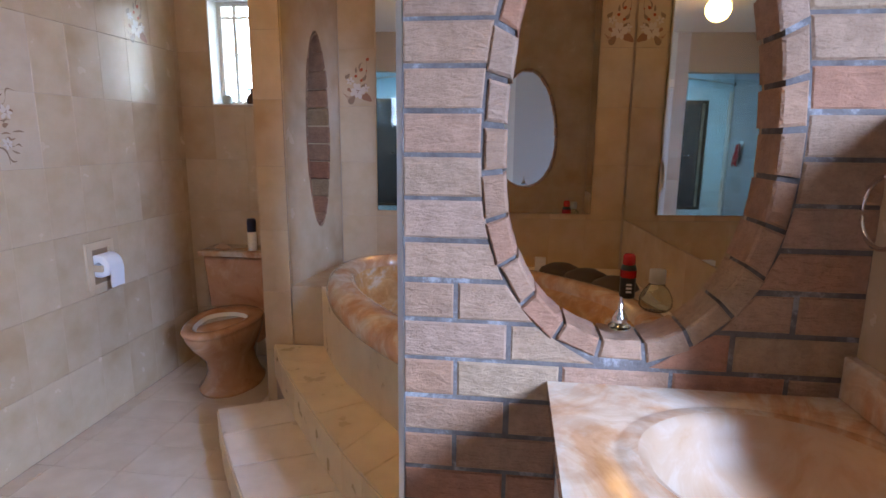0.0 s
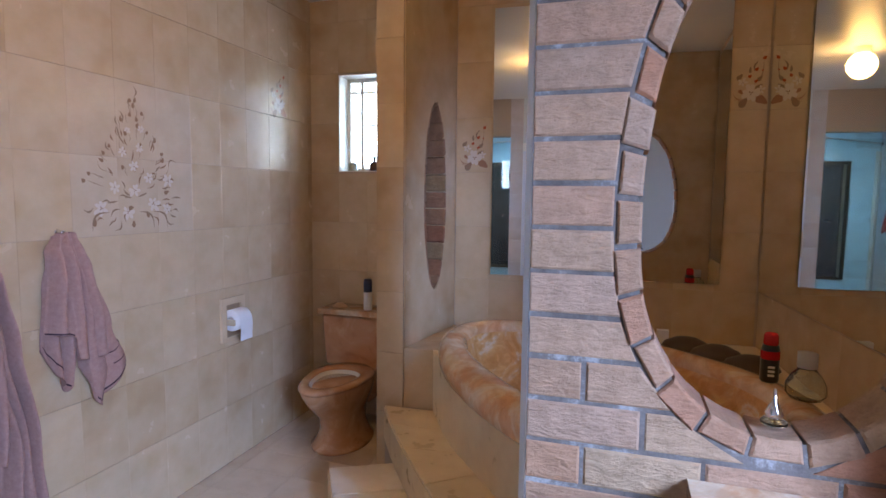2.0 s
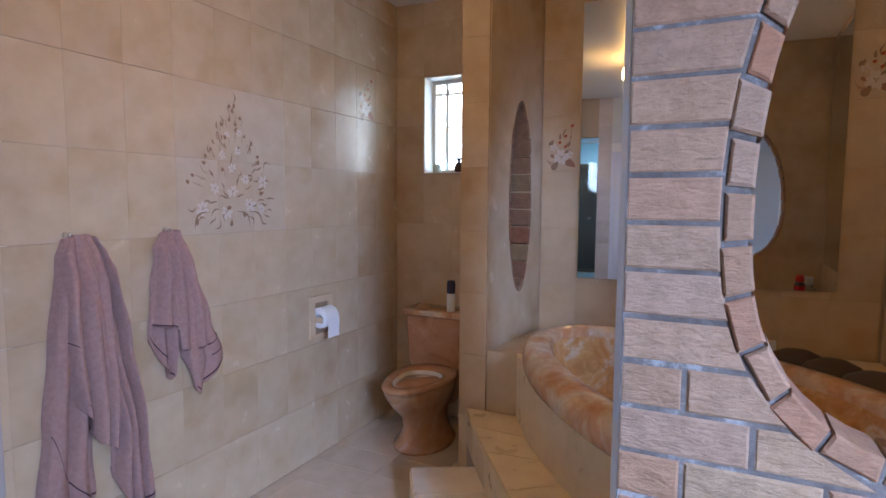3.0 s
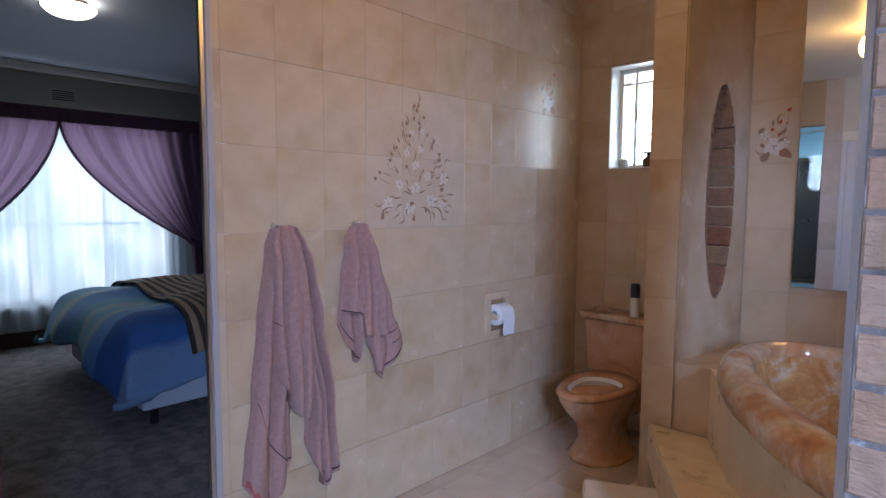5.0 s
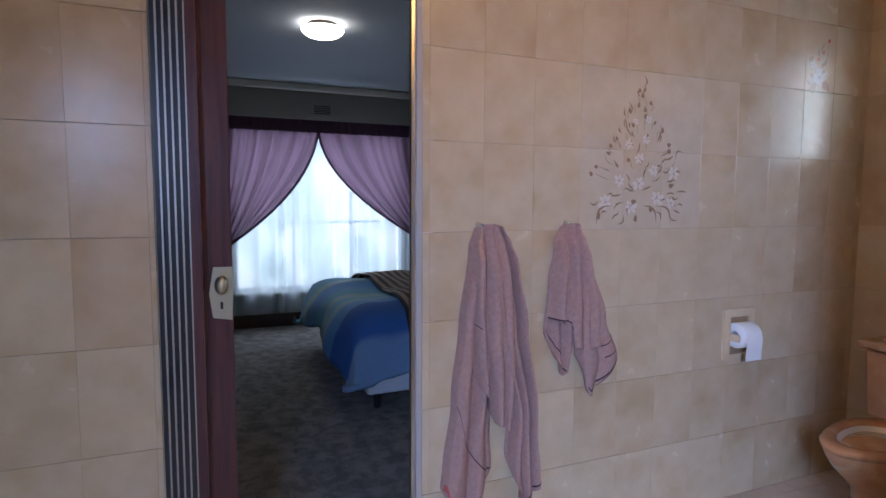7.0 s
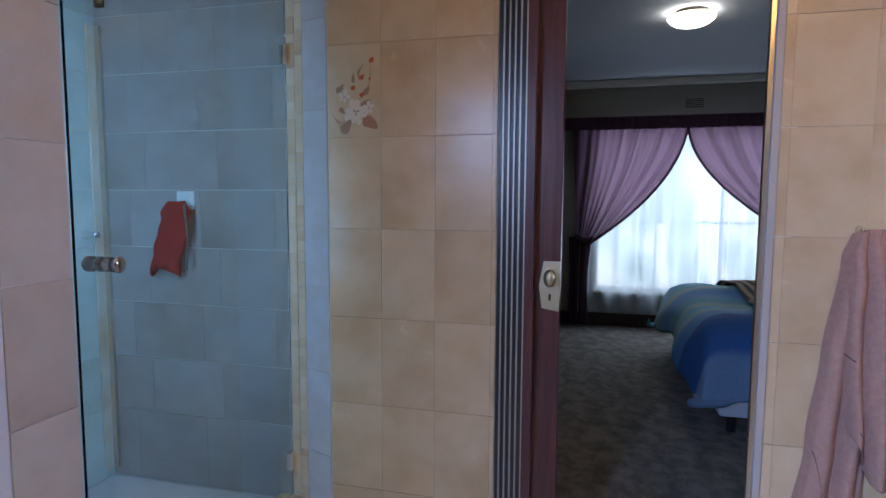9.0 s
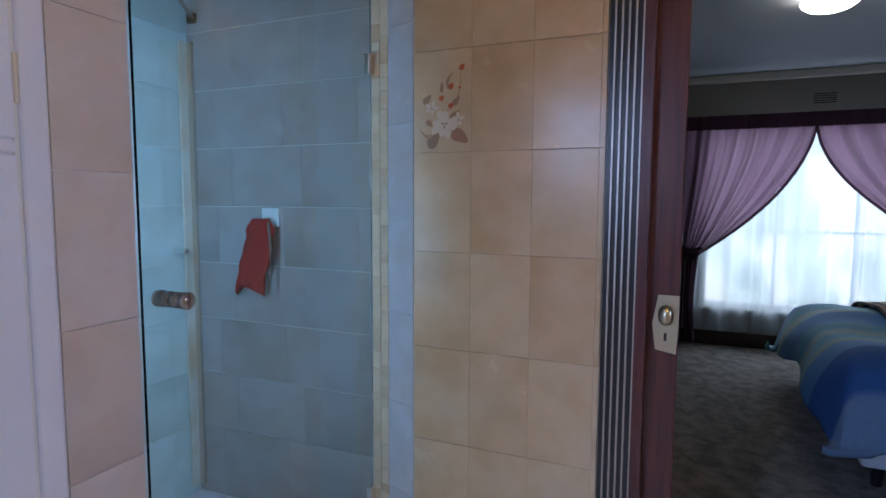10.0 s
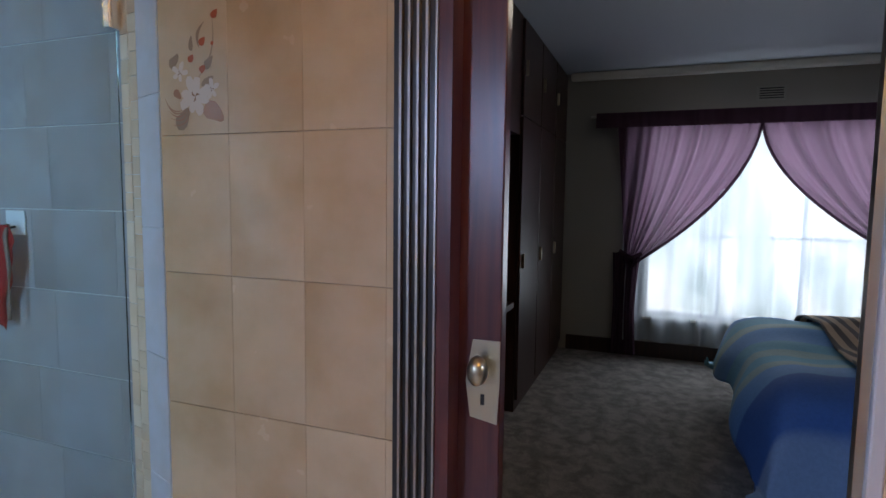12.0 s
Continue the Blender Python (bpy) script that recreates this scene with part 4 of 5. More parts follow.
class Painting:
    """Flat strokes of glaze, each a hair above the last, gathered by colour."""

    def __init__(self, seed):
        self.bms, self.rng, self.n = {}, random.Random(seed), 0

    def bm(self, kind):
        self.n += 1
        return self.bms.setdefault(kind, bmesh.new()), 0.0006 + 0.000008 * self.n

    def blob(self, kind, x, y, a, b, t, point=0.5):
        bm, z = self.bm(kind)
        c, s = math.cos(t), math.sin(t)
        vs = []
        for k in range(10):
            q = 2 * math.pi * k / 10
            w = self.rng.uniform(0.88, 1.12)
            px, py = a * w * math.cos(q), b * w * math.sin(q) * (1 - point * math.cos(q))
            vs.append(bm.verts.new((x + c * px - s * py, y + s * px + c * py, z)))
        bm.faces.new(vs)

    def stroke(self, kind, x0, y0, x1, y1, width, bend=0.0, ends=(0.2, 0.2)):
        bm, z = self.bm(kind)
        dx, dy = x1 - x0, y1 - y0
        n = 8
        row = []
        for k in range(n + 1):
            q = k / n
            px, py = x0 + dx * q - dy * bend * math.sin(math.pi * q), y0 + dy * q + dx * bend * math.sin(math.pi * q)
            l = math.hypot(dx, dy)
            w = width * 0.5 * (math.sin(math.pi * q) * (1 - max(ends)) + ends[0] * (1 - q) + ends[1] * q)
            row.append((bm.verts.new((px - dy / l * w, py + dx / l * w, z)), bm.verts.new((px + dy / l * w, py - dx / l * w, z))))
        for a, b in zip(row, row[1:]):
            bm.faces.new((a[0], a[1], b[1], b[0]))

    def flower(self, x, y, r, n=6):
        t0 = self.rng.uniform(0, 6)
        for k in range(n):
            t = t0 + 2 * math.pi * k / n + self.rng.uniform(-0.2, 0.2)
            l = r * self.rng.uniform(0.75, 1.1)
            self.blob("petal", x + 0.55 * l * math.cos(t), y + 0.55 * l * math.sin(t), l * 0.55, l * 0.26, t, -0.3)
        for k in range(3):
            t = t0 + 2.1 * k
            self.stroke("bud", x, y, x + r * 0.32 * math.cos(t), y + r * 0.32 * math.sin(t), r * 0.12, 0.2)

    def finish(self, th):
        for kind, bm in self.bms.items():
            tagged(part(kind, bm, PAINT[kind], th), kind="stuff")


def flower_spray(name, m, w, h):
    """A spray in the shape of a flame: stems and buds above, open flowers and leaves below."""
    th = thing(name, (0, 0, 0), "hand-painted spray of white flowers and brown buds across six tiles", "tile decoration")
    th.matrix_world = m
    p = Painting(3)
    rng = p.rng
    root = (0.02 * w, -0.26 * h)
    outline = lambda t: 0.5 * w * min(1.0, 1.2 * (1 - t) ** 0.85) * (0.72 + 0.28 * min(1, t / 0.25))
    tips = []
    for k in range(40):
        t = (k + rng.uniform(0.2, 0.8)) / 40
        side = 1 if k % 2 else -1
        x = side * outline(t) * rng.choice((0.25, 0.55, 0.8, 1.0)) + 0.03 * w
        tips.append((x, (t - 0.5) * h))
    tips.append((0.05 * w, 0.47 * h))
    for x, y in tips:
        d = math.hypot(x - root[0], y - root[1])
        ang = math.atan2(y - root[1], x - root[0])
        l = min(d * 0.7, rng.uniform(0.03, 0.07))
        if y > -0.15 * h:
            p.stroke("stem", x - l * math.cos(ang), y - l * math.sin(ang), x, y, 0.0035, rng.uniform(-0.25, 0.25))
            if rng.random() < 0.35:
                p.stroke("leaf", x, y, x + l * 0.8 * math.cos(ang), y + l * 0.8 * math.sin(ang), 0.008, rng.uniform(-0.5, 0.5))
                continue
            x += rng.uniform(-0.02, 0.02)
            p.blob("bud", x, y, rng.uniform(0.008, 0.013), rng.uniform(0.006, 0.009), ang + rng.uniform(-0.5, 0.5))
        else:
            p.stroke("leaf", x - l * math.cos(ang), y - l * math.sin(ang), x, y, 0.008, rng.uniform(-0.35, 0.35))
    for k in range(40):
        t = rng.uniform(0.06, 0.80)
        x, y = rng.uniform(-0.85, 0.85) * outline(t) + 0.03 * w, (t - 0.5) * h
        ang = math.atan2(y - root[1], x - root[0]) + rng.uniform(-0.5, 0.5)
        l = rng.uniform(0.025, 0.055)
        p.stroke(rng.choice(("leaf", "bud")), x, y, x + l * math.cos(ang), y + l * math.sin(ang), rng.uniform(0.005, 0.009), rng.uniform(-0.35, 0.35))
    for x, y, r in ((-0.28, -0.33, 0.040), (-0.05, -0.36, 0.036), (0.20, -0.30, 0.040), (0.36, -0.12, 0.036), (0.02, -0.20, 0.034), (-0.16, -0.18, 0.030), (0.16, -0.10, 0.030), (0.02, -0.02, 0.028),
                    (-0.08, 0.08, 0.024), (0.08, 0.12, 0.024), (0.10, 0.26, 0.020), (-0.03, 0.24, 0.018), (0.34, -0.34, 0.028)):
        p.flower(x * w, y * h, r * 0.85)
    for x, y, t in ((-0.34, -0.43, 1.2), (0.0, -0.45, 1.5), (0.14, -0.38, 1.9), (0.34, -0.21, 0.4), (-0.02, -0.33, 0.2)):
        p.blob("bud", x * w, y * h, 0.015, 0.009, t)
    for x in (-0.22, 0.06, 0.20):
        p.stroke("leaf", x * w, -0.36 * h, (x + 0.14 * (1 if x > 0 else -1)) * w, -0.49 * h, 0.009, 0.3 * (1 if x > 0 else -1))
    p.finish(th)


def flower_motif(m, w, h):
    """A lily with leaves, a curved stem and red buds, on one paler tile."""
    th = thing("flower_motif", (0, 0, 0), "painted lily with red buds on a single tile", "tile decoration")
    th.matrix_world = m
    p = Painting(8)
    p.stroke("stem", 0.0, -0.16 * h, 0.30 * w, 0.32 * h, 0.004, -0.16)
    p.stroke("leaf", 0.10 * w, 0.10 * h, 0.18 * w, 0.27 * h, 0.009, 0.2)
    for x, y, a, b, t in ((-0.28, 0.02, 0.020, 0.011, 0.8), (-0.16, -0.40, 0.030, 0.017, 1.0), (0.24, -0.01, 0.018, 0.009, 0.9), (-0.02, 0.13, 0.017, 0.006, 1.5), (0.22, -0.14, 0.019, 0.008, 0.5)):
        p.blob("leaf", x * w, y * h, a, b, t)
    p.blob("rust_leaf", 0.30 * w, -0.36 * h, 0.032, 0.020, -0.6)
    p.blob("rust_leaf", -0.24 * w, -0.22 * h, 0.014, 0.009, -0.8)
    for x, y, r in ((0.34, 0.32, 0.011), (0.15, 0.14, 0.011), (-0.02, 0.03, 0.010), (0.15, -0.05, 0.010), (0.30, 0.12, 0.005)):
        p.blob("red_bud", x * w, y * h, r, r * 0.75, 0.8)
    for k in range(5):
        p.stroke("rust_leaf", (-0.12 + 0.02 * k) * w, -0.33 * h, (-0.44 + 0.03 * k) * w, (-0.24 - 0.05 * k) * h, 0.003, 0.25)
    p.flower(-0.20 * w, -0.07 * h, 0.022, 5)
    p.flower(0.28 * w, -0.20 * h, 0.020, 5)
    p.flower(0.03 * w, -0.24 * h, 0.042, 8)
    p.finish(th)


# ---- shower ----
def shower_parts():
    base = structure("shower_base", extrude_poly([(-2.389, -0.60), (-2.389, -1.44), (-1.34, -1.44), (-1.34, -0.70), (-1.44, -0.70), (-1.44, -0.60)], 0, 0.17), M_TILE_RET, "raised shower floor")
    structure("shower_kerb", box_bm(-2.36, -1.44, -0.62, -0.50, 0, 0.215), M_TILE, "tiled kerb of the shower")
    d = tagged(new("door_shower"), "frameless clear glass shower door with chrome knob", kind="structure")
    part("pane", box_bm(-2.352, -1.445, -0.566, -0.558, 0.225, 2.12), M_GLASS, d).visible_shadow = False
    for z in (0.36, 1.88):
        part("hinge", soft(box_bm(-2.36, -2.325, -0.574, -0.550, z - 0.035, z + 0.035), 0.003), M_CHROME, d)
    for s in (1, -1):
        kn = lathe([(0.0, 0.045), (0.016, 0.045), (0.019, 0.041), (0.019, 0.030), (0.012, 0.026), (0.012, 0.018), (0.018, 0.014), (0.018, 0.002), (0.012, 0.0)], 20)
        bmesh.ops.rotate(kn, verts=kn.verts[:], matrix=Matrix.Rotation(radians(-90 * s), 3, "X"))
        part("knob", kn, M_CHROME_DARK, d, smooth=True).location = (-1.520, -0.562 + 0.004 * s, 1.21)
    rod = thing("shower_rod", (0, 0, 0), "slim metal rod across the shower corner", "shower rod")
    part("rod", tube([(-2.388, -1.40, 2.14), (-1.445, -0.72, 2.16)], 0.009, 10), M_STEEL, rod, smooth=True)
    part("flange", soft(box_bm(-2.389, -2.372, -1.42, -1.38, 2.12, 2.16), 0.005), M_BRONZE, rod)
    seal = thing("corner_seal", (0, 0, 0), "narrow metal sealing strip in the shower corner", "sealing strip")
    part("strip", box_bm(-2.388, -2.340, -1.438, -1.428, 0.21, 2.05), tile_mat("stained_sealant", (0.50, 0.46, 0.38), (0.56, 0.58, 0.56), (0.42, 0.33, 0.22), 0.6), seal, "beige stained sealant")
    part("rail", box_bm(-2.388, -2.376, -1.4275, -1.405, 0.21, 2.05), M_STEEL, seal, "grey metal rail")
    tap = thing("shower_tap", (-2.30, -1.438, 1.215), "small chrome shower valve on the tiled wall", "tap")
    bm = lathe([(0.0, 0.06), (0.012, 0.06), (0.014, 0.05), (0.009, 0.04), (0.014, 0.02), (0.02, 0.0)], 16)
    bmesh.ops.rotate(bm, verts=bm.verts[:], matrix=Matrix.Rotation(radians(-90), 3, "X"))
    part("valve", bm, M_CHROME, tap, smooth=True)
    dish = thing("sponge_hook", (-2.388, -1.03, 1.355), "pale square adhesive hook on the shower wall", "hook")
    part("plate", soft(box_bm(0, 0.006, -0.04, 0.04, -0.035, 0.035), 0.002), mat("pale_plastic", (0.62, 0.72, 0.78), 0.3), dish)
    part("peg", tube([(0.006, 0.0, -0.012), (0.028, 0.0, -0.016), (0.034, 0.0, -0.004)], 0.004, 8), M_BLACK, dish)
    puff = thing("bath_mitt", (-2.362, -1.040, 1.33), "dark red towelling bath mitt hanging from a hook", "bath mitt")

    def mitt(u, v):
        t = 2 * math.pi * u
        w = 0.069 * (0.55 + 0.45 * min(1, v * 6)) * (1 - 0.06 * max(0, v - 0.55) / 0.45) * (1 + 0.05 * math.sin(11 * v + 2))
        y = w * math.sin(t) - 0.058 * v + 0.006 * math.sin(5 * v) + 0.004 * math.sin(23 * v + 3 * t)
        low = (0.022 * math.sin(2.2 * t + 1) + 0.010 * math.sin(7 * t)) * max(0, v - 0.8) * 5
        return (0.02 + 0.020 * math.cos(t) * (0.4 + 0.6 * min(1, v * 4)) + 0.004 * math.sin(3 * t + 6 * v), y, -0.275 * v + 0.02 + low)
    bm = grid_bm(32, 18, mitt, None, True)
    bmesh.ops.holes_fill(bm, edges=bm.edges[:])
    part("loop", tube([(0.012, 0.03, 0.02), (0.03, 0.045, -0.01), (0.03, 0.055, -0.10), (0.03, 0.045, -0.20), (0.026, 0.04, -0.25)], 0.006, 8), mat("brown_cord", (0.16, 0.13, 0.11), 0.9), puff, "brown cord loop", True)
    part("cloth", bm, M_RED, puff, smooth=True)
    # framed door leaf in the south wall of the shower
    s = tagged(new("window_shower_south"), "tall bronze-framed smoked glass panel in the shower wall", kind="structure")
    f = bmesh.new()
    for a, b, c, e in ((-2.075, -2.035, 0.44, 1.93), (-1.39, -1.35, 0.44, 1.93), (-2.035, -1.39, 1.89, 1.93), (-2.035, -1.39, 0.44, 0.48)):
        box_bm(a, b, -1.443, -1.425, c, e, f)
    part("frame", f, M_BRONZE, s)
    for x in (-2.025, -2.01, -1.992):
        part("bead", box_bm(x, x + 0.008, -1.443, -1.421, 0.48, 1.89), M_BRASS if x < -2.0 else M_BRONZE, s)
    part("pane", box_bm(-1.984, -1.39, -1.442, -1.438, 0.48, 1.89), M_GLASS_DARK, s)


# ---- white door and daylight window of the south side ----
def south_side():
    x0, x1, z0, z1 = WDOOR
    d = tagged(new("door_white"), "white painted panelled door, closed", kind="structure")
    # White paint with the bluish daylight put into its base colour.
    M_PANEL = mat("blue_lit_white_paint", (0.64, 0.68, 0.80), 0.4)
    part("leaf", soft(box_bm(x0 - 0.004, x1 - 0.05, -0.62, -0.566, 0.008, z1 - 0.045), 0.003), M_PANEL, d)
    for za, zb in ((0.02, 1.497), (1.522, z1 - 0.06)):
        part("facing", soft(box_bm(x0 - 0.002, x1 - 0.055, -0.5655, -0.558, za, zb), 0.004), M_PANEL, d)
    part("middle_rail", box_bm(x0 - 0.002, x1 - 0.055, -0.5655, -0.5615, 1.501, 1.518), M_PANEL, d)
    for zz in (0.35, 1.62):
        part("hinge", tube([(x0 - 0.006, -0.560, zz - 0.04), (x0 - 0.006, -0.560, zz + 0.04)], 0.005, 8), M_STEEL, d)
    for zz in ((0.16, 0.92), (1.06, 1.40), (1.60, 1.90)):
        part("panel", soft(box_bm(x0 + 0.15, x1 - 0.15, -0.5575, -0.552, *zz), 0.003), M_PANEL, d)
    f = tagged(new("door_frame_white"), "white painted door frame", kind="structure")
    for a, b in ((x0 - 0.055, x0 - 0.008), (x1 - 0.05, x1 + 0.055)):
        part("jamb", soft(box_bm(a, b, -0.66, -0.556, 0, z1), 0.008, 3), M_PANEL, f)
    part("head", soft(box_bm(x0 - 0.055, x1 + 0.055, -0.66, -0.545, z1 - 0.04, z1 + 0.055), 0.008, 3), M_WHITE, f)
    # Added panel: pale blue stands in for window daylight mirrored over the bath.
    tagged(structure("wall_daylight_panel", box_bm(0.0, 0.50, -0.5635, -0.556, 0, TOP), mat("daylight_blue", (0.42, 0.45, 0.50), 0.5)))
    w = tagged(new("window_south"), "white framed frosted window", kind="structure")
    x0, x1, z0, z1 = WDAY
    b = bmesh.new()
    for a, c, e, g in ((x0, x1, z0, z0 + 0.04), (x0, x1, z1 - 0.04, z1), (x0, x0 + 0.04, z0 + 0.04, z1 - 0.04), (x1 - 0.04, x1, z0 + 0.04, z1 - 0.04)):
        box_bm(a, c, -0.69, -0.65, e, g, b)
    part("window_frame", b, M_WHITE, w)


# ---- ceiling lights ----
def globe_light():
    th = thing("ceiling_globe_light", (-0.93, 1.34, 2.515), "round opal glass globe ceiling light, lit", "ceiling light")
    part("globe", lathe([(0.0, -0.105), *[(0.105 * math.sin(math.pi * k / 14), -0.105 * math.cos(math.pi * k / 14)) for k in range(1, 13)], (0.045, 0.098)], 32), M_GLOBE, th, smooth=True)
    part("gallery", lathe([(0.05, 0.09), (0.06, 0.10), (0.06, 0.158), (0.0, 0.158)], 28), M_WHITE, th, smooth=True)


# ---- bedroom ----
BX = -6.80
CEIL = 2.62


def bedroom():
    structure("floor_bedroom", box_bm(BX - 0.1, -2.462, -0.80, 4.4, -0.12, 0.0), carpet(), "grey-brown short pile carpet")
    structure("ceiling_bedroom", box_bm(BX - 0.1, -2.462, -0.80, 4.4, CEIL, CEIL + 0.1), mat("ceiling_paint", (0.50, 0.52, 0.56), 0.85))
    bw = mat("bedroom_wall_paint", (0.33, 0.31, 0.27), 0.85)
    rect_wall("wall_bedroom_window", "x", BX, BX - 0.14, -0.80, 4.4, 0, CEIL, [(0.60, 2.50, 0.38, 2.12)], bw)
    structure("wall_bedroom_north", box_bm(BX, -2.462, 4.26, 4.40, 0, CEIL), bw)
    structure("wall_bedroom_south", box_bm(BX, -2.56, -0.90, -0.80, 0, CEIL), bw)
    rect_wall("wall_bedroom_east", "x", -2.462, -2.50, -0.80, 4.26, 0, CEIL, [(0.345, 1.16, 0.0, 2.10)], bw)
    for nm, b in (("cornice", (BX, BX + 0.07, -0.10, 4.26)), ("cornice", (BX + 0.07, -2.50, 4.19, 4.26))):
        bm = bmesh.new()
        x0, x1, y0, y1 = b
        box_bm(x0, x1, y0, y1, CEIL - 0.075, CEIL, bm)
        tagged(structure("cornice", soft(bm, 0.02, 3), M_PLASTER))
    structure("baseboard", box_bm(BX, BX + 0.02, -0.08, 4.2, 0, 0.14), M_WARDROBE, "dark stained timber skirting")
    vent = thing("air_vent", (BX + 0.002, 1.56, 2.36), "small louvred air vent high on the wall", "air vent")
    part("frame", box_bm(0, 0.008, -0.11, 0.11, -0.06, 0.06), mat("vent_paint", (0.34, 0.33, 0.29), 0.7), vent)
    for k in range(5):
        part("slot", box_bm(0.008, 0.010, -0.09, 0.09, -0.045 + k * 0.02, -0.036 + k * 0.02), M_BLACK, vent)
    # window
    w = tagged(new("window_bedroom"), "large white framed bedroom window", kind="structure")
    f = bmesh.new()
    for a, b, c, d in ((0.60, 2.50, 0.38, 0.43), (0.60, 2.50, 2.07, 2.12), (0.60, 0.65, 0.43, 2.07), (2.45, 2.50, 0.43, 2.07)):
        box_bm(BX - 0.10, BX - 0.06, a, b, c, d, f)
    part("window_frame", f, M_WHITE, w)
    for y in (1.22, 1.86):
        part("mullion", box_bm(BX - 0.10, BX - 0.06, y, y + 0.035, 0.43, 2.07), M_WHITE, w)
    # Added bar that stands in for the pale garden wall outside.
    part("transom", box_bm(BX - 0.098, BX - 0.062, 0.65, 2.45, 1.12, 1.15), M_WHITE, w)
    part("window_sill", box_bm(BX - 0.14, BX + 0.03, 0.58, 2.52, 0.355, 0.379), M_WHITE, w)
    curtains()
    bed()
    wardrobe()
    lt = thing("ceiling_dish_light", (-4.62, 1.16, CEIL), "shallow opal glass dish ceiling light, lit", "ceiling light")
    part("dish", lathe([(0.0, -0.10), (0.06, -0.097), (0.11, -0.082), (0.14, -0.06), (0.15, -0.045), (0.15, -0.038), (0.12, -0.035)], 36), M_DISH, lt, smooth=True)
    part("base", lathe([(0.119, -0.036), (0.119, -0.03), (0.10, 0.0), (0.0, 0.0)], 36), M_BRONZE, lt, smooth=True)


def carpet():
    m = mat("carpet", (0.16, 0.14, 0.12), 1.0)
    a = noise_tex(m, 9, 5, 0.65, 0.3, jitter=False)
    b = noise_tex(m, 160, 3, 0.7, jitter=False)
    c = ramp(m, a.outputs[0], [(0.35, (0.16, 0.14, 0.125)), (0.65, (0.30, 0.27, 0.24))])
    d = ramp(m, b.outputs[0], [(0.3, (0.6, 0.6, 0.6)), (0.7, (1.15, 1.15, 1.15))])
    to(m, mixc(m, c.outputs[0], d.outputs[0], 1.0, "MULTIPLY"))
    bump(m, b.outputs[0], 0.8, 0.01)
    return m


def cloth_mat(name, color, translucent, clear=0.0):
    m = bpy.data.materials.new(name)
    m.use_nodes = True
    n, l = m.node_tree.nodes, m.node_tree.links
    n.remove(n["Principled BSDF"])
    out = n["Material Output"]
    d, t, tr, a, b = n.new("ShaderNodeBsdfDiffuse"), n.new("ShaderNodeBsdfTranslucent"), n.new("ShaderNodeBsdfTransparent"), n.new("ShaderNodeMixShader"), n.new("ShaderNodeMixShader")
    d.inputs[0].default_value = t.inputs[0].default_value = (*color, 1)
    a.inputs[0].default_value, b.inputs[0].default_value = translucent, clear
    l.new(d.outputs[0], a.inputs[1]), l.new(t.outputs[0], a.inputs[2])
    l.new(a.outputs[0], b.inputs[1]), l.new(tr.outputs[0], b.inputs[2])
    l.new(b.outputs[0], out.inputs[0])
    return m


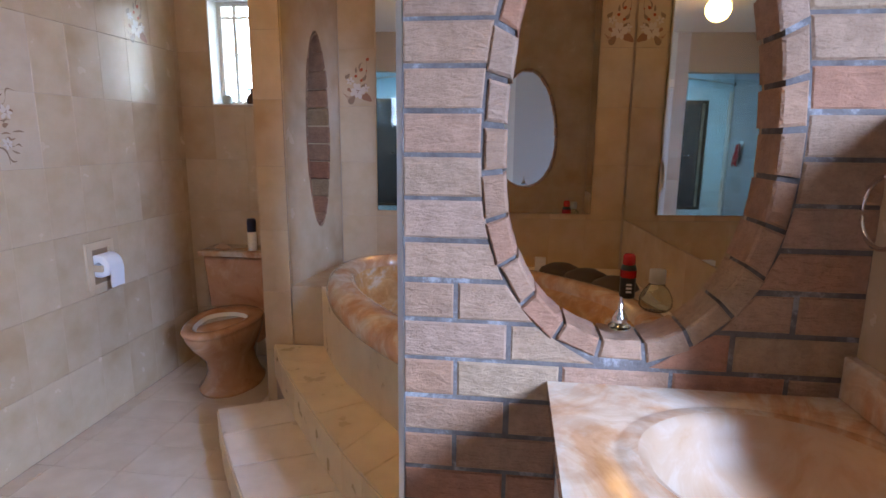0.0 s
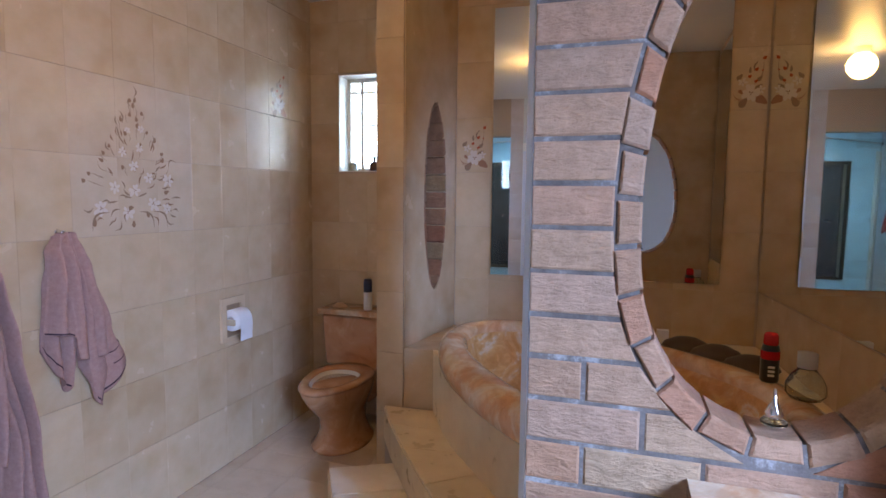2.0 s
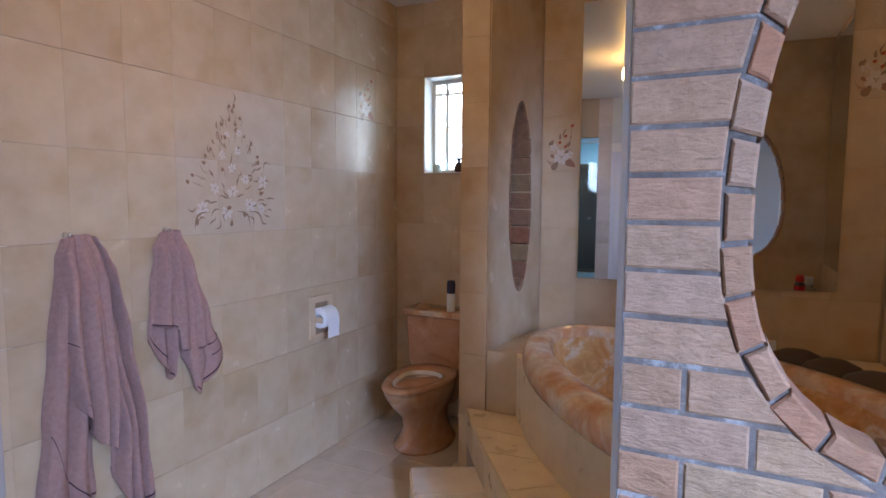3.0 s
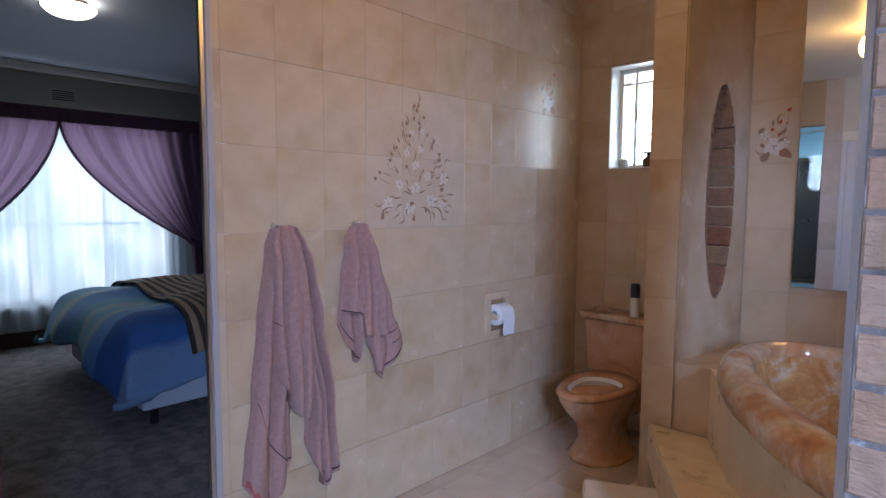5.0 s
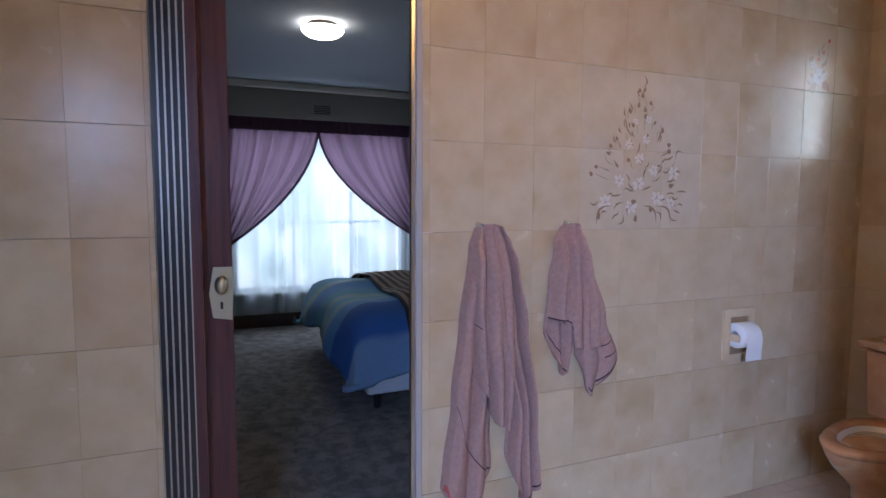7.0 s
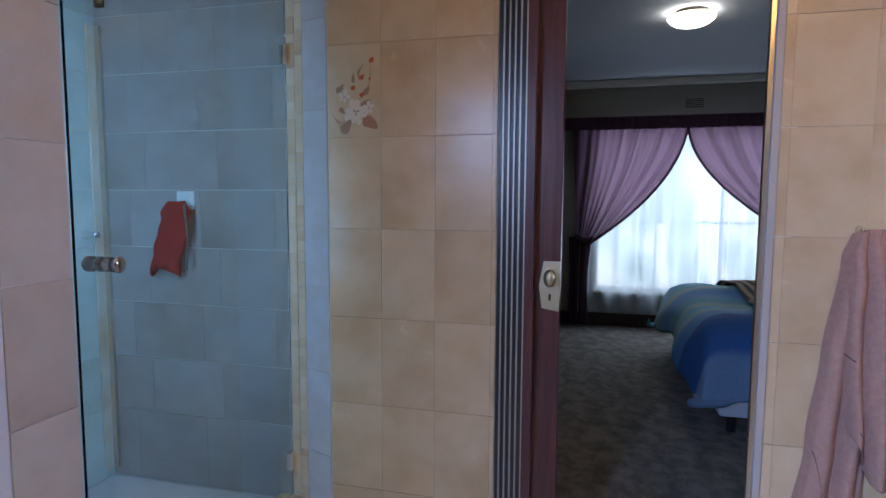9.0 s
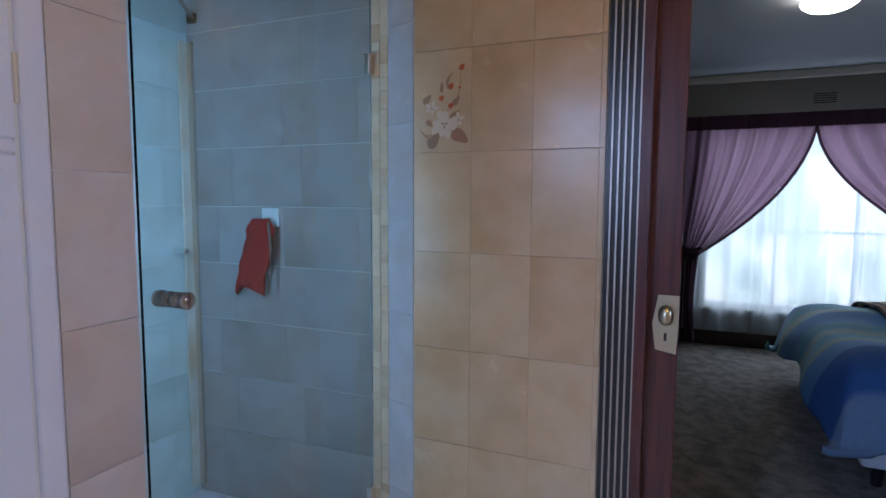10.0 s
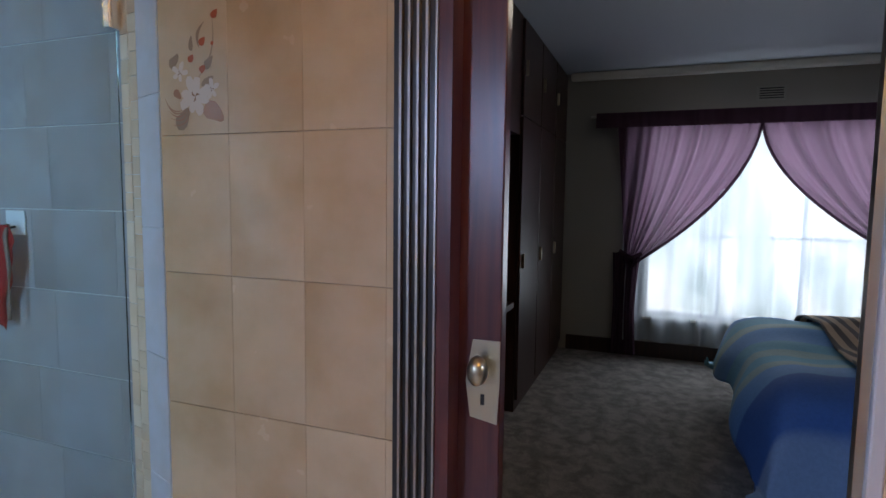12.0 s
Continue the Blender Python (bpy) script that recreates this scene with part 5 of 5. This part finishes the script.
def curtains():
    sheer = cloth_mat("white_voile", (0.64, 0.69, 0.74), 0.5, 0.44)
    mauve = cloth_mat("mauve_taffeta", (0.19, 0.105, 0.155), 0.62, 0.03)
    # Darker mauve for hem and tieback; on heading and drop it paints shade.
    dark = cloth_mat("mauve_hem_and_shade", (0.10, 0.055, 0.08), 0.2)
    th = thing("net_curtain", (BX + 0.06, 0, 0), "sheer white voile net curtain with soft folds", "curtain")
    part("cloth", grid_bm(260, 10, lambda u, v: (0.028 * math.sin(u * 88 + 1.5 * math.sin(u * 19)) + 0.014 * math.sin(u * 37 + 1) * (0.6 + v), 0.42 + 2.2 * u + 0.012 * math.sin(u * 51), 2.14 - 1.98 * v)), sheer, th, smooth=True)
    rail = thing("curtain_pelmet", (BX + 0.05, 0, 0), "gathered mauve curtain heading on its rail, shade painted in", "curtain rail")
    # The heading hangs in shade, which its dark colour carries.
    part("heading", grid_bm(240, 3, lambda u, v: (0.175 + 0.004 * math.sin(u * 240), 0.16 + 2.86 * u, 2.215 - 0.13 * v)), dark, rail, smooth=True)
    part("rail", tube([(0.06, 0.1, 2.20), (0.06, 2.9, 2.20)], 0.012, 8), M_STEEL, rail)
    for side, y_out, y_tie, apex in ((1, 0.34, 0.50, 1.49), (-1, 2.90, 2.76, 1.49)):
        th = thing("curtain", (BX + 0.13, 0, 0), "mauve satin curtain swept aside and tied back", "curtain", "bedroom curtains")

        def inner(v, a=apex, t=y_tie, s=side):
            # v: 0 at the heading, 1 at the tie
            return t + s * 0.06 + (a - t - s * 0.06) * (1 - v ** 1.95)

        def up(u, v, yo=y_out, s=side):
            yi = inner(v)
            q = yo + 0.10 * s * v
            y = q + (yi - q) * u
            z = 2.18 - 1.27 * v - 0.09 * math.sin(math.pi * u) * v * v
            amp = 0.040 * (1 - 0.35 * v)
            x = amp * (0.7 + 0.3 * math.sin(u * 13 + s)) * math.sin(u * 40 + 4 * v + 2.2 * math.sin(u * 8 + s)) + 0.010 * math.sin(u * 90 + 9 * v)
            return (x, y, z)
        part("cloth", grid_bm(110, 26, up), mauve, th, smooth=True)
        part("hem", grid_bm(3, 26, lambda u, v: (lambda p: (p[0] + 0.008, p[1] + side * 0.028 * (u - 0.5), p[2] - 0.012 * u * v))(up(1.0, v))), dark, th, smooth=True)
        # Below the tie, shade against the wall is put into the cloth colour.
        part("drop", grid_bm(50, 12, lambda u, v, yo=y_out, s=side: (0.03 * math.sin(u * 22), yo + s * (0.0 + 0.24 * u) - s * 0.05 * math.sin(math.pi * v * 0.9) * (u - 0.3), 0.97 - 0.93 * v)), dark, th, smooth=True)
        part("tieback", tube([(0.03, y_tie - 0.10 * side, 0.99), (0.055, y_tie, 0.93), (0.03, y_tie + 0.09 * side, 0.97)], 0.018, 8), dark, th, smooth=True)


def duvet_mat():
    m = mat("striped_blue_duvet", (0.05, 0.16, 0.35), 0.8)
    n, l = m.node_tree.nodes, m.node_tree.links
    tc, sep = n.new("ShaderNodeTexCoord"), n.new("ShaderNodeSeparateXYZ")
    l.new(tc.outputs["Object"], sep.inputs[0])
    mul = n.new("ShaderNodeMath")
    mul.operation = "MULTIPLY_ADD"
    mul.inputs[1].default_value, mul.inputs[2].default_value = 1 / 2.2, 0.5
    l.new(sep.outputs[0], mul.inputs[0])
    blue, deep, teal, sage = (0.09, 0.24, 0.46), (0.035, 0.11, 0.31), (0.10, 0.29, 0.38), (0.19, 0.31, 0.30)
    bands = [(0.0, teal), (0.10, blue), (0.18, teal), (0.26, sage), (0.34, blue), (0.46, teal), (0.54, sage), (0.60, teal), (0.66, sage), (0.71, blue), (0.80, deep), (0.935, (0.17, 0.26, 0.40)), (1.0, (0.16, 0.25, 0.38))]
    stops = [(0.0, teal)]
    for (_, c), (p, d) in zip(bands, bands[1:-1]):
        stops += [(p - 0.006, c), (p + 0.006, d)]
    r = ramp(m, mul.outputs[0], stops + [bands[-1]])
    f = noise_tex(m, 60, 3, 0.6, jitter=False)
    tone = ramp(m, f.outputs[0], [(0.3, (0.93, 0.93, 0.93)), (0.7, (1.05, 1.05, 1.05))])
    to(m, mixc(m, r.outputs[0], tone.outputs[0], 1.0, "MULTIPLY"))
    return m


def bed():
    th = thing("bed", (-4.83, 0, 0), "double bed base with white valance and dark mattress sides", "bed")
    part("base", soft(box_bm(-0.86, 0.86, 1.30, 3.25, 0.10, 0.27), 0.02), mat("base_cloth", (0.55, 0.56, 0.60), 0.9), th)
    part("mattress", soft(box_bm(-0.87, 0.87, 1.28, 3.27, 0.271, 0.50), 0.05, 3), mat("mattress_cloth", (0.03, 0.03, 0.05), 0.9), th)
    for x in (-0.8, 0.8):
        for y in (1.38, 3.17):
            part("leg", lathe([(0.0, 0.0), (0.025, 0.0), (0.03, 0.10), (0.0, 0.10)], 12), M_BLACK, th).location = (x, y, 0)
    dv = thing("duvet", (-4.88, 0, 0.0), "puffy blue, teal and green striped duvet spread on the bed", "duvet")

    def lie(a, b):
        """The cover's surface, a across the bed and b along it from the foot's hem."""
        x, dx = (a, 0) if abs(a) < 0.90 else (math.copysign(0.90 + 0.20 * (1 - math.exp(-(abs(a) - 0.90) * 4)), a), abs(a) - 0.90)
        y, dy = (1.25 + (b - 0.40), 0) if b > 0.40 else (1.25 - 0.15 * (1 - math.exp(-(0.40 - b) * 5)), 0.40 - b)
        z = 0.655 - (0.94 - 0.34 * min(1, max(0, (b - 0.35) / 0.9))) * dx - (0.56 + 0.30 * abs(a)) * dy + 0.25 * min(dx, dy)
        ea = min(1.0, max(0.0, (0.90 - abs(a)) / 0.16)) if dx == 0 else 0.0
        eb = min(1.0, max(0.0, (b - 0.40) / 0.16)) if dy == 0 else 0.0
        z -= 0.045 * (1 - ea * (2 - ea)) + 0.045 * (1 - eb * (2 - eb))
        z += 0.022 * math.sin(6 * a + 1.5 * b) * math.cos(4 * b + a) + 0.018 * noise.noise(Vector((a * 4, b * 4, 1)))
        y += 0.03 * math.sin(7 * a + 1) * min(1, dy * 5)
        x += 0.03 * math.sin(8 * b) * min(1, dx * 5)
        return (x, y, max(z, 0.24))

    def fn(u, v):
        return lie((u - 0.5) * 2.62, v * 2.45)
    ob = part("cover", grid_bm(80, 80, fn), duvet_mat(), dv, smooth=True)
    so = ob.modifiers.new("thick", "SOLIDIFY")
    so.thickness = 0.035
    th2 = thing("throw", (-4.88, 0.0, 0.0), "brown and cream striped knitted throw across the duvet", "throw")
    m = mat("throw_stripes", (0.10, 0.065, 0.04), 0.95)
    n, l = m.node_tree.nodes, m.node_tree.links
    tc, wv = n.new("ShaderNodeTexCoord"), n.new("ShaderNodeTexWave")
    wv.inputs["Scale"].default_value, wv.bands_direction = 4.2, "Y"
    wv.inputs["Distortion"].default_value = 0.4
    l.new(tc.outputs["Object"], wv.inputs["Vector"])
    to(m, ramp(m, wv.outputs[0], [(0.35, (0.045, 0.03, 0.022)), (0.6, (0.34, 0.23, 0.14))]).outputs[0])
    ob = part("cloth", grid_bm(80, 24, lambda u, v: (lambda p: (p[0] * 1.01, p[1], p[2] + 0.045))(lie(-1.15 + 2.3 * u, 0.76 + 0.05 * math.sin(5 * u) + 0.95 * v))), m, th2, smooth=True)
    ob.modifiers.new("thick", "SOLIDIFY").thickness = 0.015


def wardrobe():
    th = thing("wardrobe", (0, 0, 0), "dark reddish-brown built-in wardrobe reaching the ceiling", "wardrobe")
    y = -0.13
    part("carcass", box_bm(-6.78, -4.95, -0.78, y - 0.02, 0, CEIL - 0.002), M_WARDROBE, th)
    part("carcass", box_bm(-4.25, -2.60, -0.78, y - 0.02, 0, CEIL - 0.002), M_WARDROBE, th)
    part("top_box", box_bm(-4.948, -4.252, -0.78, y - 0.02, 1.86, CEIL - 0.002), M_WARDROBE, th)
    part("back", box_bm(-4.948, -4.252, -0.78, -0.70, 0, 1.858), M_BLACK, th)
    part("shelf", soft(box_bm(-4.948, -4.252, -0.699, y - 0.03, 0.72, 0.76), 0.004), M_WARDROBE, th)
    for a, b in ((-6.77, -6.17), (-6.16, -5.56), (-5.55, -4.96), (-4.24, -3.66), (-3.65, -3.07), (-3.06, -2.62)):
        for z0, z1 in ((0.08, 1.98), (1.99, CEIL - 0.02)):
            d = part("door", soft(box_bm(a + 0.004, b - 0.004, y - 0.0195, y, z0, z1), 0.004), M_WARDROBE, th)
            part("handle", soft(box_bm(b - 0.05, b - 0.04, y, y + 0.02, (z0 + z1) / 2 - 0.05, (z0 + z1) / 2 + 0.05), 0.003), M_BRASS, d)


# ---- outside the bedroom window ----
def outside():
    g = mat("dry_garden", (0.35, 0.34, 0.30), 1.0)
    a = noise_tex(g, 1.5, 6, 0.6, jitter=False)
    to(g, ramp(g, a.outputs[0], [(0.35, (0.16, 0.20, 0.09)), (0.6, (0.45, 0.42, 0.36))]).outputs[0])
    structure("ground", box_bm(-60, 60, -60, 60, -0.35, -0.125), g, "pale paving and dry grass outside")
    b = bpy.data.materials.new("garden_backdrop")
    b.use_nodes = True
    p = b.node_tree.nodes["Principled BSDF"]
    p.inputs["Base Color"].default_value = (0.1, 0.1, 0.1, 1)
    n = noise_tex(b, 1.5, 4, 0.55, 0.4, jitter=False, stretch=(1, 1, 0.6))
    r = ramp(b, n.outputs[0], [(0.36, (0.10, 0.20, 0.12)), (0.47, (0.50, 0.66, 0.66)), (0.58, (1.1, 1.15, 1.2))])
    b.node_tree.links.new(r.outputs[0], p.inputs["Emission Color"])
    p.inputs["Emission Strength"].default_value = 1.0
    tagged(structure("backdrop_garden", box_bm(-9.6, -9.5, -4, 7, -0.125, 4.5), b, "bright sunlit garden beyond the window"))
    w = emit("bright_sky_haze", (0.74, 0.87, 1.0), 10)
    tagged(structure("backdrop_north", box_bm(-4.2, 0.4, 5.2, 5.3, -0.12, 4.5), w, "bright overcast sky beyond the small window"))
    # Unseen slab over both rooms, added to keep sun and sky out.
    tagged(structure("unseen_sun_block", box_bm(-6.95, 1.75, -1.62, 4.40, 2.80, 2.95), M_PLASTER))


# ---- small things ----
def bottle(name, at, prof, material, label, cap=None, capmat=None, category="bottle"):
    th = thing(name, at, label, category)
    part("body", lathe(prof, 24), material, th, smooth=True)
    if cap:
        part("cap", lathe(cap, 20), capmat, th, smooth=True)
    return th


def small_things():
    white = mat("white_plastic", (0.72, 0.73, 0.75), 0.3)
    navy = mat("navy_plastic", (0.02, 0.02, 0.05), 0.3)
    bottle("spray_can", (-1.815, 3.23, 0.736), [(0.0, 0.0), (0.025, 0.0), (0.026, 0.004), (0.026, 0.11), (0.0, 0.11)], white, "white and grey aerosol can with a navy cap on the cistern", [(0.026, 0.111), (0.027, 0.17), (0.022, 0.19), (0.0, 0.19)], navy, "aerosol can")
    orn = thing("shell_ornament", (-2.0, 3.22, 0.736), "small brown shell ornament on the cistern lid", "ornament")
    part("shell", lathe([(0.0, 0.0), (0.035, 0.004), (0.042, 0.012), (0.03, 0.022), (0.015, 0.034), (0.0, 0.036)], 9, 1.3, 0.8), mat("shell_brown", (0.42, 0.26, 0.14), 0.5), orn)
    red = mat("red_plastic", (0.50, 0.015, 0.02), 0.25)
    b = bottle("shampoo_bottle", (0.188, 2.395, 0.7715), [(0.0, 0.0), (0.028, 0.0), (0.031, 0.006), (0.031, 0.12), (0.026, 0.135), (0.0, 0.138)], M_BLACK, "black shampoo bottle with a red cap on the bath rim", [(0.022, 0.136), (0.025, 0.14), (0.024, 0.17), (0.018, 0.18), (0.0, 0.182)], red)
    part("label_band", lathe([(0.0315, 0.085), (0.0318, 0.088), (0.0318, 0.112), (0.0315, 0.115)], 24), red, b, "red label band", True)
    for k in range(3):
        part("text_bar", box_bm(-0.012, 0.010, -0.0325, -0.0315, 0.025 + k * 0.015, 0.033 + k * 0.015), white, b)
    clear = bottle("clear_jar", (0.262, 2.235, 0.770), [(0.0, 0.0), (0.05, 0.002), (0.062, 0.02), (0.060, 0.05), (0.045, 0.08), (0.028, 0.10), (0.027, 0.105), (0.024, 0.10), (0.042, 0.078), (0.056, 0.05), (0.058, 0.022), (0.048, 0.006), (0.0, 0.005)], M_GLASS, "round clear plastic bottle on the bath rim", [(0.027, 0.105), (0.03, 0.106), (0.030, 0.155), (0.0, 0.157)], mat("frosted_cap", (0.6, 0.62, 0.64), 0.35, Transmission_Weight=0.5), "bottle")
    plug = thing("crystal_tap_head", (-0.04, 1.345, 0.988), "small glass and chrome stopper on the brick ledge", "stopper")
    part("foot", lathe([(0.0, 0.0), (0.024, 0.0), (0.025, 0.006), (0.016, 0.014), (0.0, 0.014)], 20), M_GLASS, plug, smooth=True)
    part("stem", lathe([(0.014, 0.014), (0.018, 0.022), (0.012, 0.034), (0.005, 0.045), (0.004, 0.07), (0.0, 0.072)], 16), M_CHROME, plug, smooth=True)
    jar = bottle("sill_jar", (-2.03, 3.455, 1.592), [(0.0, 0.0), (0.028, 0.0), (0.03, 0.01), (0.03, 0.045), (0.024, 0.052), (0.0, 0.052)], mat("pale_jar", (0.5, 0.55, 0.5), 0.3), "small pale jar on the window sill", category="jar")
    pump = bottle("pump_bottle", (-1.875, 3.46, 1.592), [(0.0, 0.0), (0.03, 0.0), (0.034, 0.02), (0.032, 0.045), (0.016, 0.062), (0.0, 0.063)], mat("brown_glaze", (0.10, 0.05, 0.03), 0.2), "brown ceramic pump bottle on the window sill", [(0.010, 0.062), (0.010, 0.078), (0.028, 0.080), (0.028, 0.09), (0.0, 0.092)], M_BLACK)
    box = thing("soap_box", (-0.12, 3.27, 0.662), "small white and blue soap carton behind the bath", "carton")
    part("box", soft(box_bm(-0.03, 0.03, -0.02, 0.02, 0, 0.08), 0.003), white, box)
    for k, (x, y) in enumerate(((0.10, 3.0), (0.22, 2.85), (-0.02, 3.12))):
        st = thing("pumice_stone", (x, y, 0.66), "dark rounded decorative stone behind the bath", "stone", "stones behind the bath")
        part("stone", lathe([(0.0, 0.0), (0.07, 0.005), (0.10, 0.03), (0.085, 0.06), (0.04, 0.085), (0.0, 0.09)], 18, 1.2, 0.8), mat("dark_stone", (0.07, 0.045, 0.035), 0.5), st, smooth=True)


def hanging_cloth():
    th = thing("face_cloths", (-0.44, 1.425, 1.30), "magenta and white face cloths hanging on the tiled bath side", "cloth")
    for nm, c, w, lo, off in (("cloth", (0.42, 0.02, 0.12), 0.065, -0.32, 0.03), ("cloth", (0.66, 0.60, 0.56), 0.075, -0.38, -0.035)):
        def fn(u, v, w=w, lo=lo, off=off):
            q = w * (0.35 + 0.65 * min(1, v * 2.5))
            return (off * min(1, 3 * v) + (u - 0.5) * 2 * q, 0.012 + 0.018 * (0.5 + 0.5 * math.sin(u * 19 + 2 * v)) + (0.012 if lo > -0.35 else 0), lo * v * (1 - 0.25 * abs(u - 0.45)))
        part(nm, grid_bm(30, 16, fn), mat("towelling", c, 0.95), th, smooth=True)


# ---- build ----
ring_to3 = lambda u, d, z: (u, d, z)
bath()
toilet()
vanity()
towel_ring()
hanging_cloth()
mirror("mirror_back_wall", box_bm(-1.075, 0.155, 3.390, 3.3945, 0.982, 2.492), box_bm(-1.072, 0.152, 3.395, 3.3995, 0.985, 2.489), "large frameless rectangular wall mirror above the bath")
bpy.data.objects["mirror_back_wall"].matrix_world = Matrix.Translation((0.155, 3.3875, 0)) @ pose(0, 0, 0, 0, 0, 2.15) @ Matrix.Translation((-0.155, -3.3965, 0))
mirror("mirror_side_wall", box_bm(0.3415, 0.3435, 1.52, 3.384, 0.957, 2.60), box_bm(0.3440, 0.3485, 1.52, 3.384, 0.957, 2.60), "tall frameless mirror covering the bath's side wall")
bpy.data.objects["mirror_side_wall"].matrix_world = Matrix.Translation((0.3415, 3.384, 0)) @ pose(0, 0, 0, 0, 0, 4.7) @ Matrix.Translation((-0.3415, -3.384, 0))
small_window()
doorway()
bath_towel()
hand_towel()
paper_holder()
flower_spray("flower_spray", frame_matrix((XL + 0.0045, 1.975, 1.555), (0, 1, 0), (0, 0, 1)), 0.54, 0.56)
for at, u, size in (((XL + 0.0045, -0.268, 1.735), (0, 1, 0), (0.19, 0.31)), ((XL + 0.0045, 3.03, 2.03), (0, 1, 0), (0.19, 0.31)),
                    ((-1.19, 3.348, 1.735), nook_u, (0.19, 0.31)), ((0.25, 3.3943, 2.05), nook_u, (0.18, 0.31))):
    flower_motif(frame_matrix(at, u, (0, 0, 1)), *size)
shower_parts()
south_side()
globe_light()
bedroom()
outside()
small_things()

# ---- pieces ----
ring_bricks(brick_wall, OX, OZ, OA, OB, RA, RB, 1.295, 1.412, ring_to3, 28, 3, TALL)
# The partition's ring takes the darker brick tones.
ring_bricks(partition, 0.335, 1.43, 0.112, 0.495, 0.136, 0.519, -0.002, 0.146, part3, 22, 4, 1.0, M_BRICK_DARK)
brick_rows()
west_tiles()
north_tiles()
nook_tiles()
shower_tiles()
pier_tiles()
mosaic_strip()
floor_tiles()
pillar_tiles()
step_tiles(step_two, RISER[:20], STEP2[:24], 0.338, 7, M_STEP)
# The lower tread's tiles carry the daylight in their pale colour.
step_tiles(step_one, STEP2[4:], STEP1, 0.166, 7, M_TREAD_LIT)
